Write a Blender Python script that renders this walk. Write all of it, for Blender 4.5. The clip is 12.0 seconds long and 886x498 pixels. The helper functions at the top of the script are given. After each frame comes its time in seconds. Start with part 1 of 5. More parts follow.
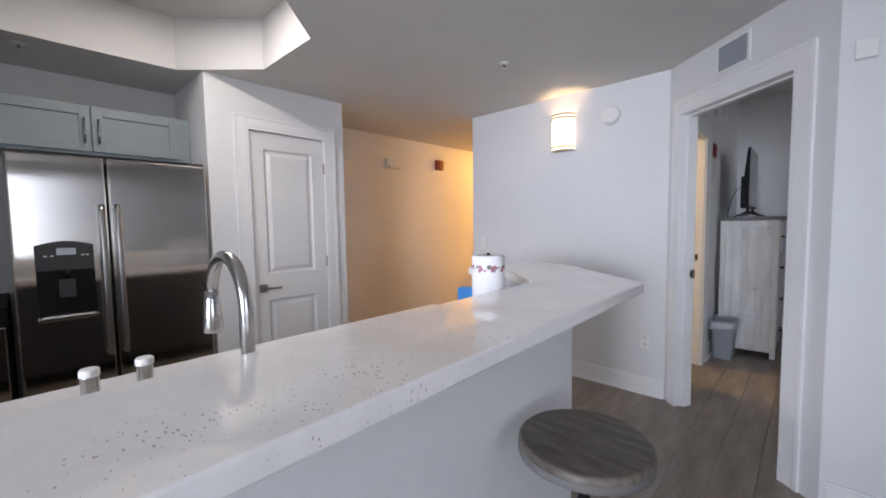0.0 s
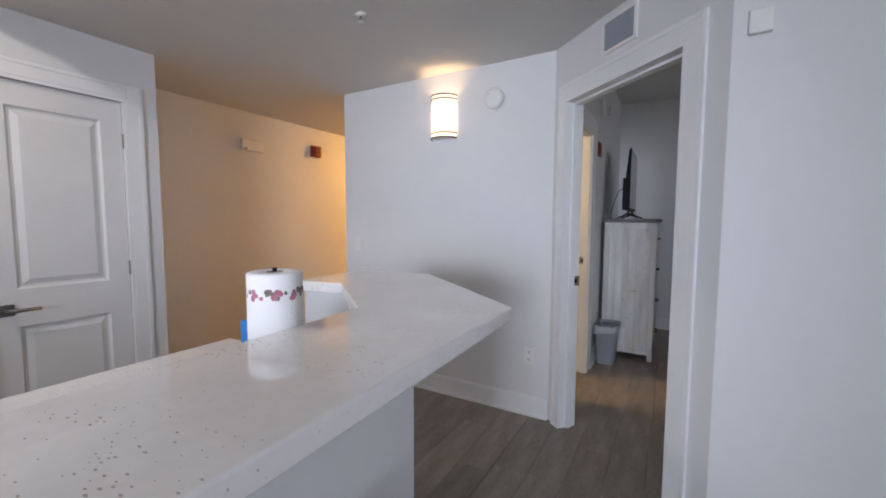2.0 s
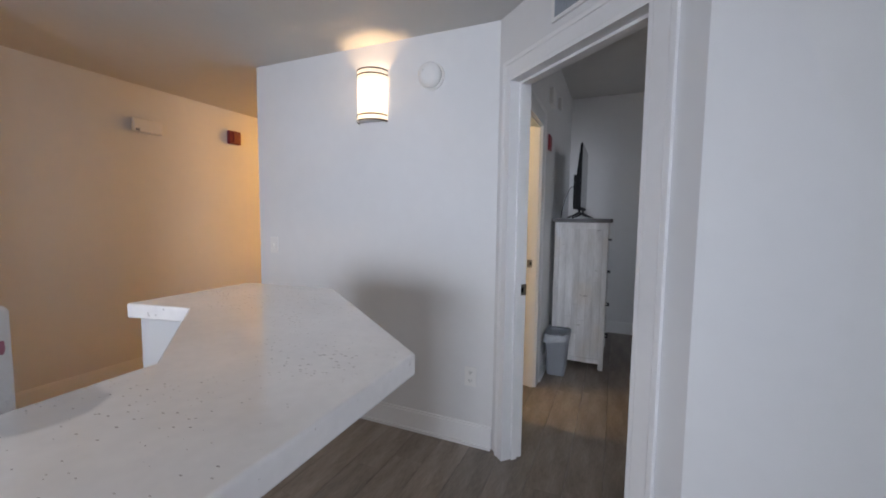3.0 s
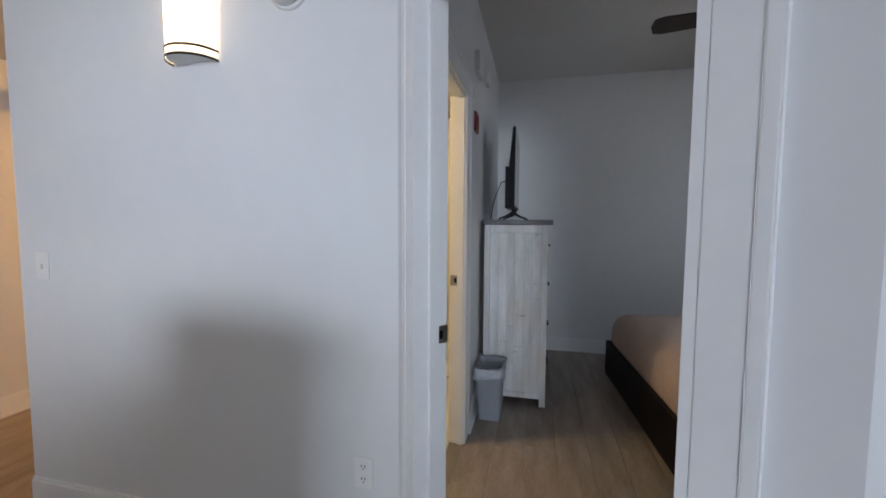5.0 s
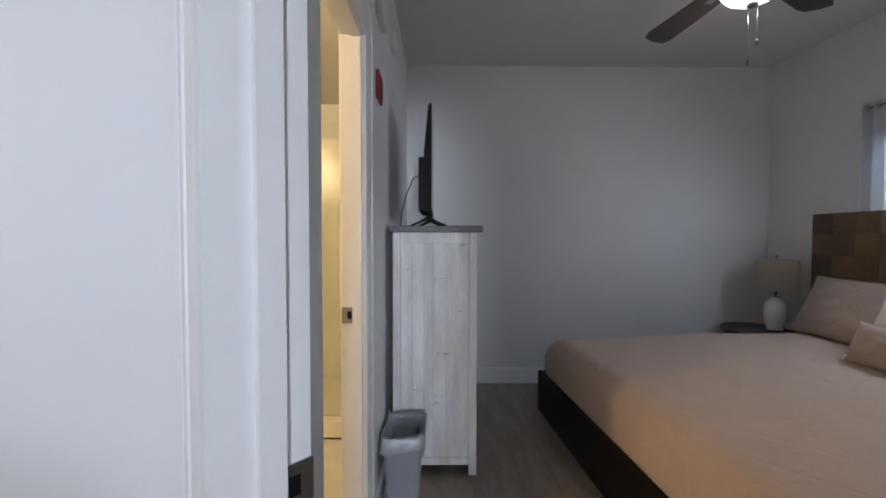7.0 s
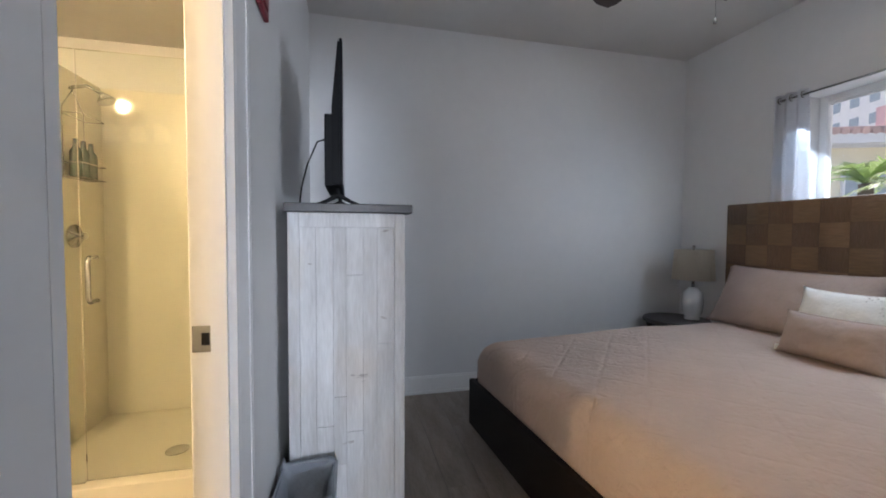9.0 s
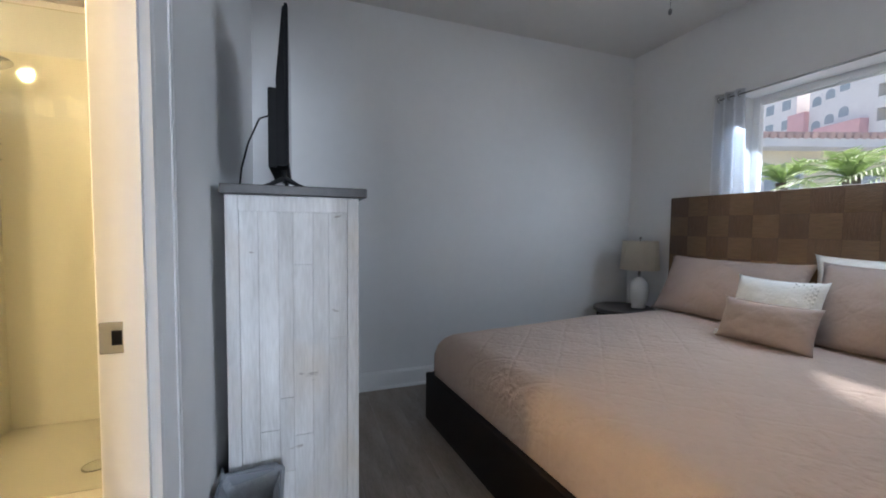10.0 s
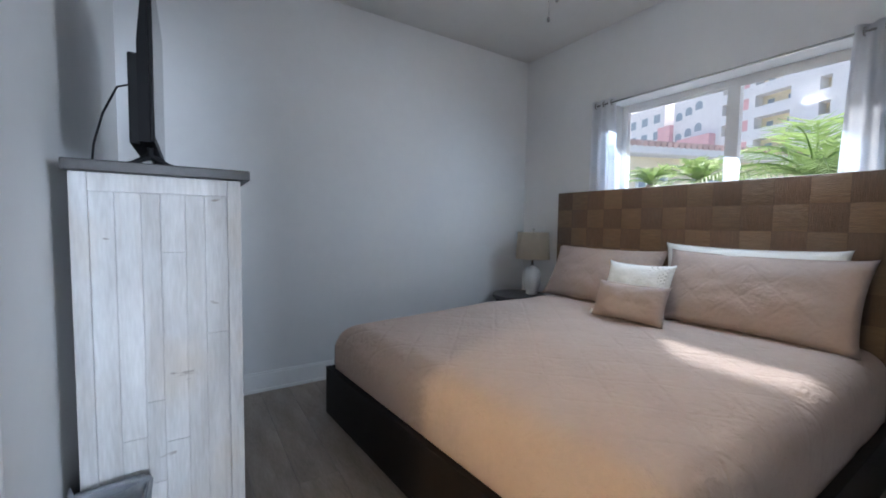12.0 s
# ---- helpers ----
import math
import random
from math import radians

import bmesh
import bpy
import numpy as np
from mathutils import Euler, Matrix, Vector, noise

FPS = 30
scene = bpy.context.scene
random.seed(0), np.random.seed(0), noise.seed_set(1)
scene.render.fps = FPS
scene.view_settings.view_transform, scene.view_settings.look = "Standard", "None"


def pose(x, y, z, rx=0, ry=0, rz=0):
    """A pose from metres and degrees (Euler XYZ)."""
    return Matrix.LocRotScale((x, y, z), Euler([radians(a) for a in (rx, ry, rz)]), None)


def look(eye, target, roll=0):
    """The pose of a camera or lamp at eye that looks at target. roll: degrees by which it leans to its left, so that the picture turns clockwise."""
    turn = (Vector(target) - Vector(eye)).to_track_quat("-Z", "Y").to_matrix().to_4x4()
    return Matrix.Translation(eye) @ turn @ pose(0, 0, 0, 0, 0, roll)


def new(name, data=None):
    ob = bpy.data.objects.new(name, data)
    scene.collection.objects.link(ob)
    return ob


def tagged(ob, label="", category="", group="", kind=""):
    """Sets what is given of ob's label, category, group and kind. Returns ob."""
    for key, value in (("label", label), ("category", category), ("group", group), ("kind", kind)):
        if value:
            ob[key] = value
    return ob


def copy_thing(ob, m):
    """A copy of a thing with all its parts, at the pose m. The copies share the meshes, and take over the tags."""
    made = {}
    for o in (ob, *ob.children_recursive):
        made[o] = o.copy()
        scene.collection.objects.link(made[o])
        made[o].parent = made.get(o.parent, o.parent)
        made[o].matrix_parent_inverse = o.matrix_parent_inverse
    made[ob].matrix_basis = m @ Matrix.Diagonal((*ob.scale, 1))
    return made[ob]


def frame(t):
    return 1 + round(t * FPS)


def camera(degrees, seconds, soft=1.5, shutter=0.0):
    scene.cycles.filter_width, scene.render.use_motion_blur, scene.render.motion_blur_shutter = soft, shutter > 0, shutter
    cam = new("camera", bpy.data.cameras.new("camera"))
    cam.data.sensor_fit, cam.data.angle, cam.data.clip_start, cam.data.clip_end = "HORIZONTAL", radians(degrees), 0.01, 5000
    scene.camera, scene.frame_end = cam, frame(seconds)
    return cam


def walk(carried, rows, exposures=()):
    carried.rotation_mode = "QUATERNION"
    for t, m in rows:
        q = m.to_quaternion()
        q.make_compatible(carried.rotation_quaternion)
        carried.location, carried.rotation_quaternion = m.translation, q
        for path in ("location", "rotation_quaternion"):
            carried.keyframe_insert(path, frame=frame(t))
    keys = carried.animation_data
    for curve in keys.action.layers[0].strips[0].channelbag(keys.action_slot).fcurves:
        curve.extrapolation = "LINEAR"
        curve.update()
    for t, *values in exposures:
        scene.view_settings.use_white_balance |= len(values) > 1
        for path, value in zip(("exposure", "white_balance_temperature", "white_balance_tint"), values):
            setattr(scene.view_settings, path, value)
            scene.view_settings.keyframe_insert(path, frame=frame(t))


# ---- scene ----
cam = camera(96.6, 12.0, soft=1.8)
PATH = [
    (0, (0.168, -0.029, 1.329), (-1.199, 1.426, 1.196), -0.9),
    (0.5, (0.108, 0.062, 1.331), (-1.182, 1.584, 1.192), -0.6),
    (1, (0.071, 0.197, 1.317), (-1.126, 1.792, 1.175), -0.3),
    (1.5, (0.065, 0.389, 1.315), (-1.034, 2.054, 1.171), 0.0),
    (2, (0.068, 0.607, 1.326), (-0.934, 2.331, 1.177), 0.2),
    (2.5, (0.054, 0.822, 1.321), (-0.851, 2.599, 1.169), 0.4),
    (3, (0.009, 1.041, 1.327), (-0.793, 2.866, 1.171), 0.7),
    (5, (-0.142, 1.877, 1.324), (-0.599, 3.819, 1.185), 0.3),
    (5.5, (-0.169, 2.075, 1.311), (-0.516, 4.041, 1.19), 0.5),
    (6, (-0.227, 2.272, 1.315), (-0.434, 4.258, 1.212), 0.4),
    (6.5, (-0.256, 2.453, 1.3), (-0.339, 4.449, 1.222), 0.2),
    (7, (-0.252, 2.624, 1.277), (-0.237, 4.623, 1.218), 0.1),
    (9, (-0.276, 3.121, 1.224), (0.188, 5.065, 1.147), 0.3),
    (9.5, (-0.28, 3.181, 1.215), (0.298, 5.093, 1.116), 0.7),
    (10, (-0.27, 3.205, 1.196), (0.419, 5.079, 1.091), 0.6),
    (10.5, (-0.253, 3.206, 1.19), (0.545, 5.036, 1.069), 0.8),
    (11, (-0.239, 3.194, 1.185), (0.665, 4.974, 1.056), 0.8),
    (11.5, (-0.225, 3.2, 1.187), (0.782, 4.922, 1.049), 1.1),
    (12, (-0.209, 3.159, 1.164), (0.871, 4.838, 1.041), 0.9),
]
walk(cam, [(t, look(eye, target, roll)) for t, eye, target, roll in PATH],
     exposures=[(0, -0.08, 6400, 16), (3.0, -0.3, 6400, 15), (5.0, -0.22, 6200, 12), (6.5, -0.04, 6350, 14), (9.0, 0.62, 6200, 14), (10.5, 0.58, 5900, 10), (12.0, 0.83, 5800, 10)])

# ---- world, sun, lamps ----
world = bpy.data.worlds.new("sky")
scene.world = world
world.use_nodes = True
_wn = world.node_tree
_sky = _wn.nodes.new("ShaderNodeTexSky")
_sky.sky_type, _sky.sun_disc, _sky.dust_density = "NISHITA", False, 4.0
SUN_EL, SUN_AZ = 42.0, 50.0  # height, and compass turn from +y towards +x
_sky.sun_elevation, _sky.sun_rotation = radians(SUN_EL), radians(SUN_AZ)
_wn.links.new(_sky.outputs[0], _wn.nodes["Background"].inputs[0])
_wn.nodes["Background"].inputs[1].default_value = 0.15


def lamp(name, kind, place, power, color, size=0.1, size_y=None, target=None):
    d = bpy.data.lights.new(name, kind)
    d.energy, d.color = power, color
    if kind == "AREA":
        d.shape, d.size, d.size_y = "RECTANGLE", size, size_y or size
    elif kind == "SUN":
        d.angle = size
    else:
        d.shadow_soft_size = size
    ob = new(name, d)
    ob.matrix_world = look(place, target) if target else pose(*place)
    return ob


_sd = Vector((math.sin(radians(SUN_AZ)) * math.cos(radians(SUN_EL)), math.cos(radians(SUN_AZ)) * math.cos(radians(SUN_EL)), math.sin(radians(SUN_EL))))
lamp("sun", "SUN", tuple(_sd * 60), 2.7, (1, 0.95, 0.88), radians(3.0), target=(0, 0, 0))
WARM, COOL = (1.0, 0.66, 0.34), (0.80, 0.885, 1.0)
_sw = lamp("living_window_light", "AREA", (0.25, -3.52, 1.45), 31, COOL, 1.3, 1.4, target=(-1.5, 3.1, 1.15))
_sw.data.spread = radians(54)
lamp("side_window_light", "AREA", (2.96, -0.7, 1.45), 30, COOL, 1.6, 1.4, target=(-0.5, -0.3, 1.15))
lamp("bedroom_window_light", "AREA", (2.66, 4.42, 1.72), 13, (0.72, 0.86, 1.0), 1.3, 0.7, target=(1.7, 4.7, 0.2))
lamp("wall_sconce_bulb", "POINT", (-1.40, 3.10, 2.10), 4.6, WARM, 0.025)
lamp("hall_bulb", "POINT", (-2.8, 5.7, 2.2), 84, (1.0, 0.48, 0.085), 0.12)
lamp("bath_bulb", "POINT", (-1.98, 3.56, 2.20), 58, (1.0, 0.70, 0.34), 0.04)
lamp("fan_bulb", "POINT", (1.145, 4.41, 2.385), 36, (0.95, 0.96, 1.0), 0.09)
lamp("tray_bulb", "AREA", (-2.1, 0.55, 2.695), 17, (1, 0.93, 0.84), 0.12, target=(-2.1, 0.551, 0))


# ---- materials ----
def mat(name, color, rough=0.5, metal=0.0, var=0.06, scale=6.0, bump=0.0, bump_scale=60.0, stretch=(1, 1, 1), rand=0.0, spec=0.5, color2=None, fine=True):
    """Paint with cloudy variation at two scales, a fine relief, and a change of tone from piece to piece."""
    m = bpy.data.materials.new(name)
    m.use_nodes = True
    nt = m.node_tree
    N, L = nt.nodes.new, nt.links.new
    b = nt.nodes["Principled BSDF"]
    b.inputs["Roughness"].default_value, b.inputs["Metallic"].default_value = rough, metal
    b.inputs["Specular IOR Level"].default_value = spec
    tc, mp = N("ShaderNodeTexCoord"), N("ShaderNodeMapping")
    L(tc.outputs["Object"], mp.inputs[0])
    mp.inputs["Scale"].default_value = stretch
    n1, n2 = N("ShaderNodeTexNoise"), N("ShaderNodeTexNoise")
    n1.inputs["Scale"].default_value, n1.inputs["Detail"].default_value = scale, 5
    n2.inputs["Scale"].default_value, n2.inputs["Detail"].default_value = scale * 9, 4
    L(mp.outputs[0], n1.inputs["Vector"]), L(mp.outputs[0], n2.inputs["Vector"])
    mix = N("ShaderNodeMath")
    mix.operation = "MULTIPLY_ADD"
    L(n2.outputs[0], mix.inputs[0])
    mix.inputs[1].default_value = 0.45
    L(n1.outputs[0], mix.inputs[2])
    ramp = N("ShaderNodeValToRGB")
    c1 = [c * (1 - var) for c in color]
    c2 = list(color2) if color2 else [min(1, c * (1 + var)) for c in color]
    ramp.color_ramp.elements[0].position, ramp.color_ramp.elements[1].position = 0.48, 0.98
    ramp.color_ramp.elements[0].color, ramp.color_ramp.elements[1].color = (*c1, 1), (*c2, 1)
    L(mix.outputs[0], ramp.inputs[0])
    out = ramp.outputs[0]
    if rand:
        oi, mr, hs = N("ShaderNodeObjectInfo"), N("ShaderNodeMapRange"), N("ShaderNodeHueSaturation")
        mr.inputs["To Min"].default_value, mr.inputs["To Max"].default_value = 1 - rand, 1 + rand
        L(oi.outputs["Random"], mr.inputs["Value"]), L(mr.outputs[0], hs.inputs["Value"]), L(out, hs.inputs["Color"])
        out = hs.outputs[0]
    L(out, b.inputs["Base Color"])
    if bump:
        n3, bp = N("ShaderNodeTexNoise"), N("ShaderNodeBump")
        n3.inputs["Scale"].default_value, n3.inputs["Detail"].default_value = bump_scale, 3
        L(mp.outputs[0], n3.inputs["Vector"]), L(n3.outputs[0], bp.inputs["Height"])
        bp.inputs["Strength"].default_value, bp.inputs["Distance"].default_value = bump, 0.01
        L(bp.outputs[0], b.inputs["Normal"])
    return m


def glow(name, color, strength):
    m = bpy.data.materials.new(name)
    m.use_nodes = True
    b = m.node_tree.nodes["Principled BSDF"]
    b.inputs["Base Color"].default_value = (0.9, 0.88, 0.82, 1)
    b.inputs["Emission Color"].default_value, b.inputs["Emission Strength"].default_value = (*color, 1), strength
    return m


def glass(name, tint=(1, 1, 1), rough=0.0):
    m = bpy.data.materials.new(name)
    m.use_nodes = True
    nt = m.node_tree
    for n in list(nt.nodes):
        if n.type == "BSDF_PRINCIPLED":
            nt.nodes.remove(n)
    tr, gl, fr, mx = (nt.nodes.new("ShaderNode" + k) for k in ("BsdfTransparent", "BsdfGlossy", "Fresnel", "MixShader"))
    fr.inputs["IOR"].default_value = 1.25
    tr.inputs[0].default_value, gl.inputs["Roughness"].default_value = (*tint, 1), rough
    nt.links.new(fr.outputs[0], mx.inputs[0]), nt.links.new(tr.outputs[0], mx.inputs[1]), nt.links.new(gl.outputs[0], mx.inputs[2])
    nt.links.new(mx.outputs[0], nt.nodes["Material Output"].inputs[0])
    return m


def quartz():
    """White engineered stone with clustered grey-brown flecks."""
    m = mat("speckled_quartz", (0.85, 0.83, 0.815), 0.05, var=0.07, scale=5, spec=0.9)
    nt = m.node_tree
    N, L = nt.nodes.new, nt.links.new
    b = nt.nodes["Principled BSDF"]
    base = b.inputs["Base Color"].links[0].from_socket
    tc, mp = N("ShaderNodeTexCoord"), N("ShaderNodeMapping")
    mp.inputs["Rotation"].default_value = (0, 0, radians(35))
    mp.inputs["Scale"].default_value = (1, 2.3, 1)
    L(tc.outputs["Object"], mp.inputs[0])
    vo, cl, gt, gt2, mul = N("ShaderNodeTexVoronoi"), N("ShaderNodeTexNoise"), N("ShaderNodeMath"), N("ShaderNodeMapRange"), N("ShaderNodeMath")
    vo.inputs["Scale"].default_value, vo.inputs["Randomness"].default_value = 68, 1.0
    cl.inputs["Scale"].default_value, cl.inputs["Detail"].default_value = 4.5, 3
    L(mp.outputs[0], vo.inputs["Vector"]), L(tc.outputs["Object"], cl.inputs["Vector"])
    gt2.inputs["From Min"].default_value, gt2.inputs["From Max"].default_value = 0.40, 0.74
    gt2.inputs["To Min"].default_value, gt2.inputs["To Max"].default_value = 0.06, 0.38
    L(cl.outputs[0], gt2.inputs["Value"])
    gt.operation = "LESS_THAN"
    L(vo.outputs["Distance"], gt.inputs[0]), L(gt2.outputs[0], gt.inputs[1])
    pick, lt = N("ShaderNodeSeparateColor"), N("ShaderNodeMath")
    L(vo.outputs["Color"], pick.inputs[0])
    lt.operation, lt.inputs[1].default_value = "LESS_THAN", 0.42
    L(pick.outputs[0], lt.inputs[0])
    mul.operation = "MULTIPLY"
    L(gt.outputs[0], mul.inputs[0]), L(lt.outputs[0], mul.inputs[1])
    sc, fl, mx = N("ShaderNodeMath"), N("ShaderNodeValToRGB"), N("ShaderNodeMix")
    sc.operation, sc.inputs[1].default_value = "MULTIPLY", 0.6
    L(mul.outputs[0], sc.inputs[0])
    fl.color_ramp.elements[0].color, fl.color_ramp.elements[1].color = (0.13, 0.10, 0.08, 1), (0.46, 0.41, 0.37, 1)
    L(pick.outputs[1], fl.inputs[0])
    mx.data_type = "RGBA"
    L(sc.outputs[0], mx.inputs["Factor"]), L(base, mx.inputs["A"]), L(fl.outputs[0], mx.inputs["B"])
    L(mx.outputs["Result"], b.inputs["Base Color"])
    return m


def quilted(m, size, depth):
    """Adds stitched diamond lines and crinkles to a cloth's relief."""
    nt = m.node_tree
    N, L = nt.nodes.new, nt.links.new
    b = nt.nodes["Principled BSDF"]
    tc, wob, add, sep = N("ShaderNodeTexCoord"), N("ShaderNodeTexNoise"), N("ShaderNodeVectorMath"), N("ShaderNodeSeparateXYZ")
    wob.inputs["Scale"].default_value, wob.inputs["Detail"].default_value = 9, 3
    add.operation = "MULTIPLY_ADD"
    add.inputs[1].default_value = (0.03, 0.03, 0.03)
    L(tc.outputs["Object"], wob.inputs["Vector"]), L(wob.outputs["Color"], add.inputs[0]), L(tc.outputs["Object"], add.inputs[2])
    L(add.outputs[0], sep.inputs[0])
    lines = []
    for sign in (1, -1):
        c, pp, mr = N("ShaderNodeMath"), N("ShaderNodeMath"), N("ShaderNodeMapRange")
        c.operation, c.inputs[1].default_value = "MULTIPLY_ADD", 0.85 * sign
        pp.operation, pp.inputs[1].default_value = "PINGPONG", size
        mr.inputs["From Max"].default_value, mr.interpolation_type = 0.02, "SMOOTHSTEP"
        L(sep.outputs["Y"], c.inputs[0])
        if "sham" in m.name or "pillow" in m.name:
            L(sep.outputs["Z"], c.inputs[2])
            nt.links.remove(c.inputs[0].links[0]), L(sep.outputs["X"], c.inputs[0])
        else:
            L(sep.outputs["X"], c.inputs[2])
        L(c.outputs[0], pp.inputs[0]), L(pp.outputs[0], mr.inputs["Value"])
        lines.append(mr)
    mn, crk, sc, tot, bp = N("ShaderNodeMath"), N("ShaderNodeTexNoise"), N("ShaderNodeMath"), N("ShaderNodeMath"), N("ShaderNodeBump")
    mn.operation, sc.operation, tot.operation = "MINIMUM", "POWER", "MULTIPLY_ADD"
    L(lines[0].outputs[0], mn.inputs[0]), L(lines[1].outputs[0], mn.inputs[1])
    crk.inputs["Scale"].default_value, crk.inputs["Detail"].default_value, crk.inputs["Distortion"].default_value = 16, 4, 1.2
    L(tc.outputs["Object"], crk.inputs["Vector"]), L(crk.outputs[0], sc.inputs[0])
    sc.inputs[1].default_value = 2.0
    L(sc.outputs[0], tot.inputs[0]), L(mn.outputs[0], tot.inputs[2])
    tot.inputs[1].default_value = 3.5
    bp.inputs["Strength"].default_value, bp.inputs["Distance"].default_value = depth, 0.012
    L(tot.outputs[0], bp.inputs["Height"])
    old = b.inputs["Normal"].links[0].from_node
    L(bp.outputs[0], old.inputs["Normal"])


def weathered(m):
    """Adds brown rubbed patches and short dark knots to the whitewash."""
    nt = m.node_tree
    N, L = nt.nodes.new, nt.links.new
    b = nt.nodes["Principled BSDF"]
    out = b.inputs["Base Color"].links[0].from_socket
    tc = N("ShaderNodeTexCoord")
    for scale, stretch, lo, hi, tint, share in ((3.0, (1.6, 1.6, 0.8), 0.50, 0.72, (0.60, 0.52, 0.43), 0.55), (9.0, (1.0, 1.0, 2.4), 0.71, 0.75, (0.24, 0.20, 0.17), 0.7), (26.0, (2.2, 2.2, 0.12), 0.60, 0.75, (0.50, 0.46, 0.42), 0.5)):
        mp, n, mr, mx = N("ShaderNodeMapping"), N("ShaderNodeTexNoise"), N("ShaderNodeMapRange"), N("ShaderNodeMix")
        mp.inputs["Scale"].default_value = stretch
        L(tc.outputs["Object"], mp.inputs[0]), L(mp.outputs[0], n.inputs["Vector"])
        n.inputs["Scale"].default_value, n.inputs["Detail"].default_value = scale, 3
        mr.inputs["From Min"].default_value, mr.inputs["From Max"].default_value, mr.inputs["To Max"].default_value = lo, hi, share
        L(n.outputs[0], mr.inputs["Value"])
        mx.data_type = "RGBA"
        L(mr.outputs[0], mx.inputs["Factor"]), L(out, mx.inputs["A"])
        mx.inputs["B"].default_value = (*tint, 1)
        out = mx.outputs["Result"]
    L(out, b.inputs["Base Color"])


PAINT = mat("wall_paint", (0.70, 0.70, 0.70), 0.55, var=0.03, scale=1.5, bump=0.03, bump_scale=180)
CEIL = mat("ceiling_paint", (0.64, 0.63, 0.61), 0.8, var=0.03, scale=2, bump=0.12, bump_scale=120)
TRIM = mat("trim_paint", (0.78, 0.78, 0.78), 0.32, var=0.03, scale=4, bump=0.02)
DOORP = mat("door_paint", (0.72, 0.71, 0.70), 0.36, var=0.03, scale=5, bump=0.03, bump_scale=90)
PLANK = mat("vinyl_plank", (0.19, 0.150, 0.118), 0.34, var=0.22, scale=2.6, bump=0.08, bump_scale=40, stretch=(5, 0.9, 5), rand=0.10, color2=(0.31, 0.26, 0.215))
QUARTZ = quartz()
STEEL = mat("brushed_steel", (0.60, 0.575, 0.54), 0.13, 1.0, var=0.05, scale=3, bump=0.02, bump_scale=7, stretch=(0.6, 0.6, 2.2))
_sb, _tg = STEEL.node_tree.nodes["Principled BSDF"], STEEL.node_tree.nodes.new("ShaderNodeTangent")
_tg.direction_type, _tg.axis = "RADIAL", "Z"
STEEL.node_tree.links.new(_tg.outputs[0], _sb.inputs["Tangent"])
_sb.inputs["Anisotropic"].default_value = 1.0
CHROME = mat("satin_nickel", (0.55, 0.55, 0.54), 0.24, 1.0, var=0.04)
NICKEL = mat("dark_nickel", (0.30, 0.29, 0.28), 0.32, 1.0, var=0.05)
BLACKP = mat("black_plastic", (0.006, 0.006, 0.007), 0.55, var=0.1, spec=0.15)
MATTEB = mat("matt_black", (0.010, 0.010, 0.011), 0.6, var=0.1, spec=0.2)
BRONZE = mat("dark_bronze", (0.06, 0.05, 0.045), 0.5, 0.6, var=0.1)
# Counter shade put into the colour: the refrigerator mirrors it as dark.
DARKCAB = mat("cabinet_dark_for_reflection", (0.035, 0.035, 0.036), 0.45, var=0.06, bump=0.02)
CABG = mat("grey_cabinet_paint", (0.24, 0.285, 0.305), 0.4, var=0.04, bump=0.02)
WHITEP = mat("white_plastic", (0.76, 0.75, 0.73), 0.4, var=0.02)
REDP = mat("red_plastic", (0.17, 0.008, 0.016), 0.4, var=0.05)
WASH = mat("whitewashed_wood", (0.58, 0.565, 0.55), 0.55, var=0.16, scale=2.2, bump=0.15, bump_scale=30, stretch=(6, 6, 0.8), rand=0.09, color2=(0.77, 0.765, 0.76))
DARKTOP = mat("dark_stained_top", (0.045, 0.040, 0.040), 0.4, var=0.25, scale=5, stretch=(8, 1, 8), bump=0.1)
SEATW = mat("weathered_wood_seat", (0.075, 0.058, 0.046), 0.42, var=0.35, scale=6, stretch=(1.4, 7, 5), bump=0.2, color2=(0.17, 0.14, 0.115))
DISP = mat("dark_grey_plastic", (0.045, 0.045, 0.048), 0.5, var=0.08, spec=0.3)
GREYW = mat("grey_worn_wood", (0.13, 0.125, 0.12), 0.6, var=0.2)
BEDF = mat("espresso_wood", (0.009, 0.006, 0.005), 0.55, var=0.25, scale=4, stretch=(1, 6, 6), bump=0.05, spec=0.2)
WEAVE_A = mat("woven_banana_leaf_light", (0.130, 0.080, 0.042), 0.55, var=0.2, scale=12, stretch=(1, 1, 9), bump=0.5, bump_scale=30, rand=0.18)
WEAVE_B = mat("woven_banana_leaf_dark", (0.088, 0.050, 0.027), 0.5, var=0.2, scale=12, stretch=(1, 9, 1), bump=0.5, bump_scale=30, rand=0.2)
SHEET = mat("taupe_bedspread", (0.50, 0.395, 0.335), 0.85, var=0.05, scale=5, bump=0.55, bump_scale=34, spec=0.2)
SHAM = mat("taupe_pillow_cotton", (0.37, 0.30, 0.275), 0.85, var=0.05, scale=9, bump=0.3, bump_scale=40, spec=0.2)
WCOT = mat("white_cotton", (0.76, 0.76, 0.74), 0.85, var=0.03, scale=9, bump=0.4, bump_scale=60, spec=0.2)
LINEN = mat("oatmeal_linen_shade", (0.82, 0.77, 0.68), 0.8, var=0.05, scale=30, bump=0.2, bump_scale=300)
CERAM = mat("white_ceramic", (0.66, 0.66, 0.66), 0.15, var=0.02)
SHEER = mat("sheer_white_curtain", (0.78, 0.79, 0.82), 0.85, var=0.03, scale=12, bump=0.1)
GREYB = mat("grey_bin_plastic", (0.26, 0.28, 0.31), 0.5, var=0.04)
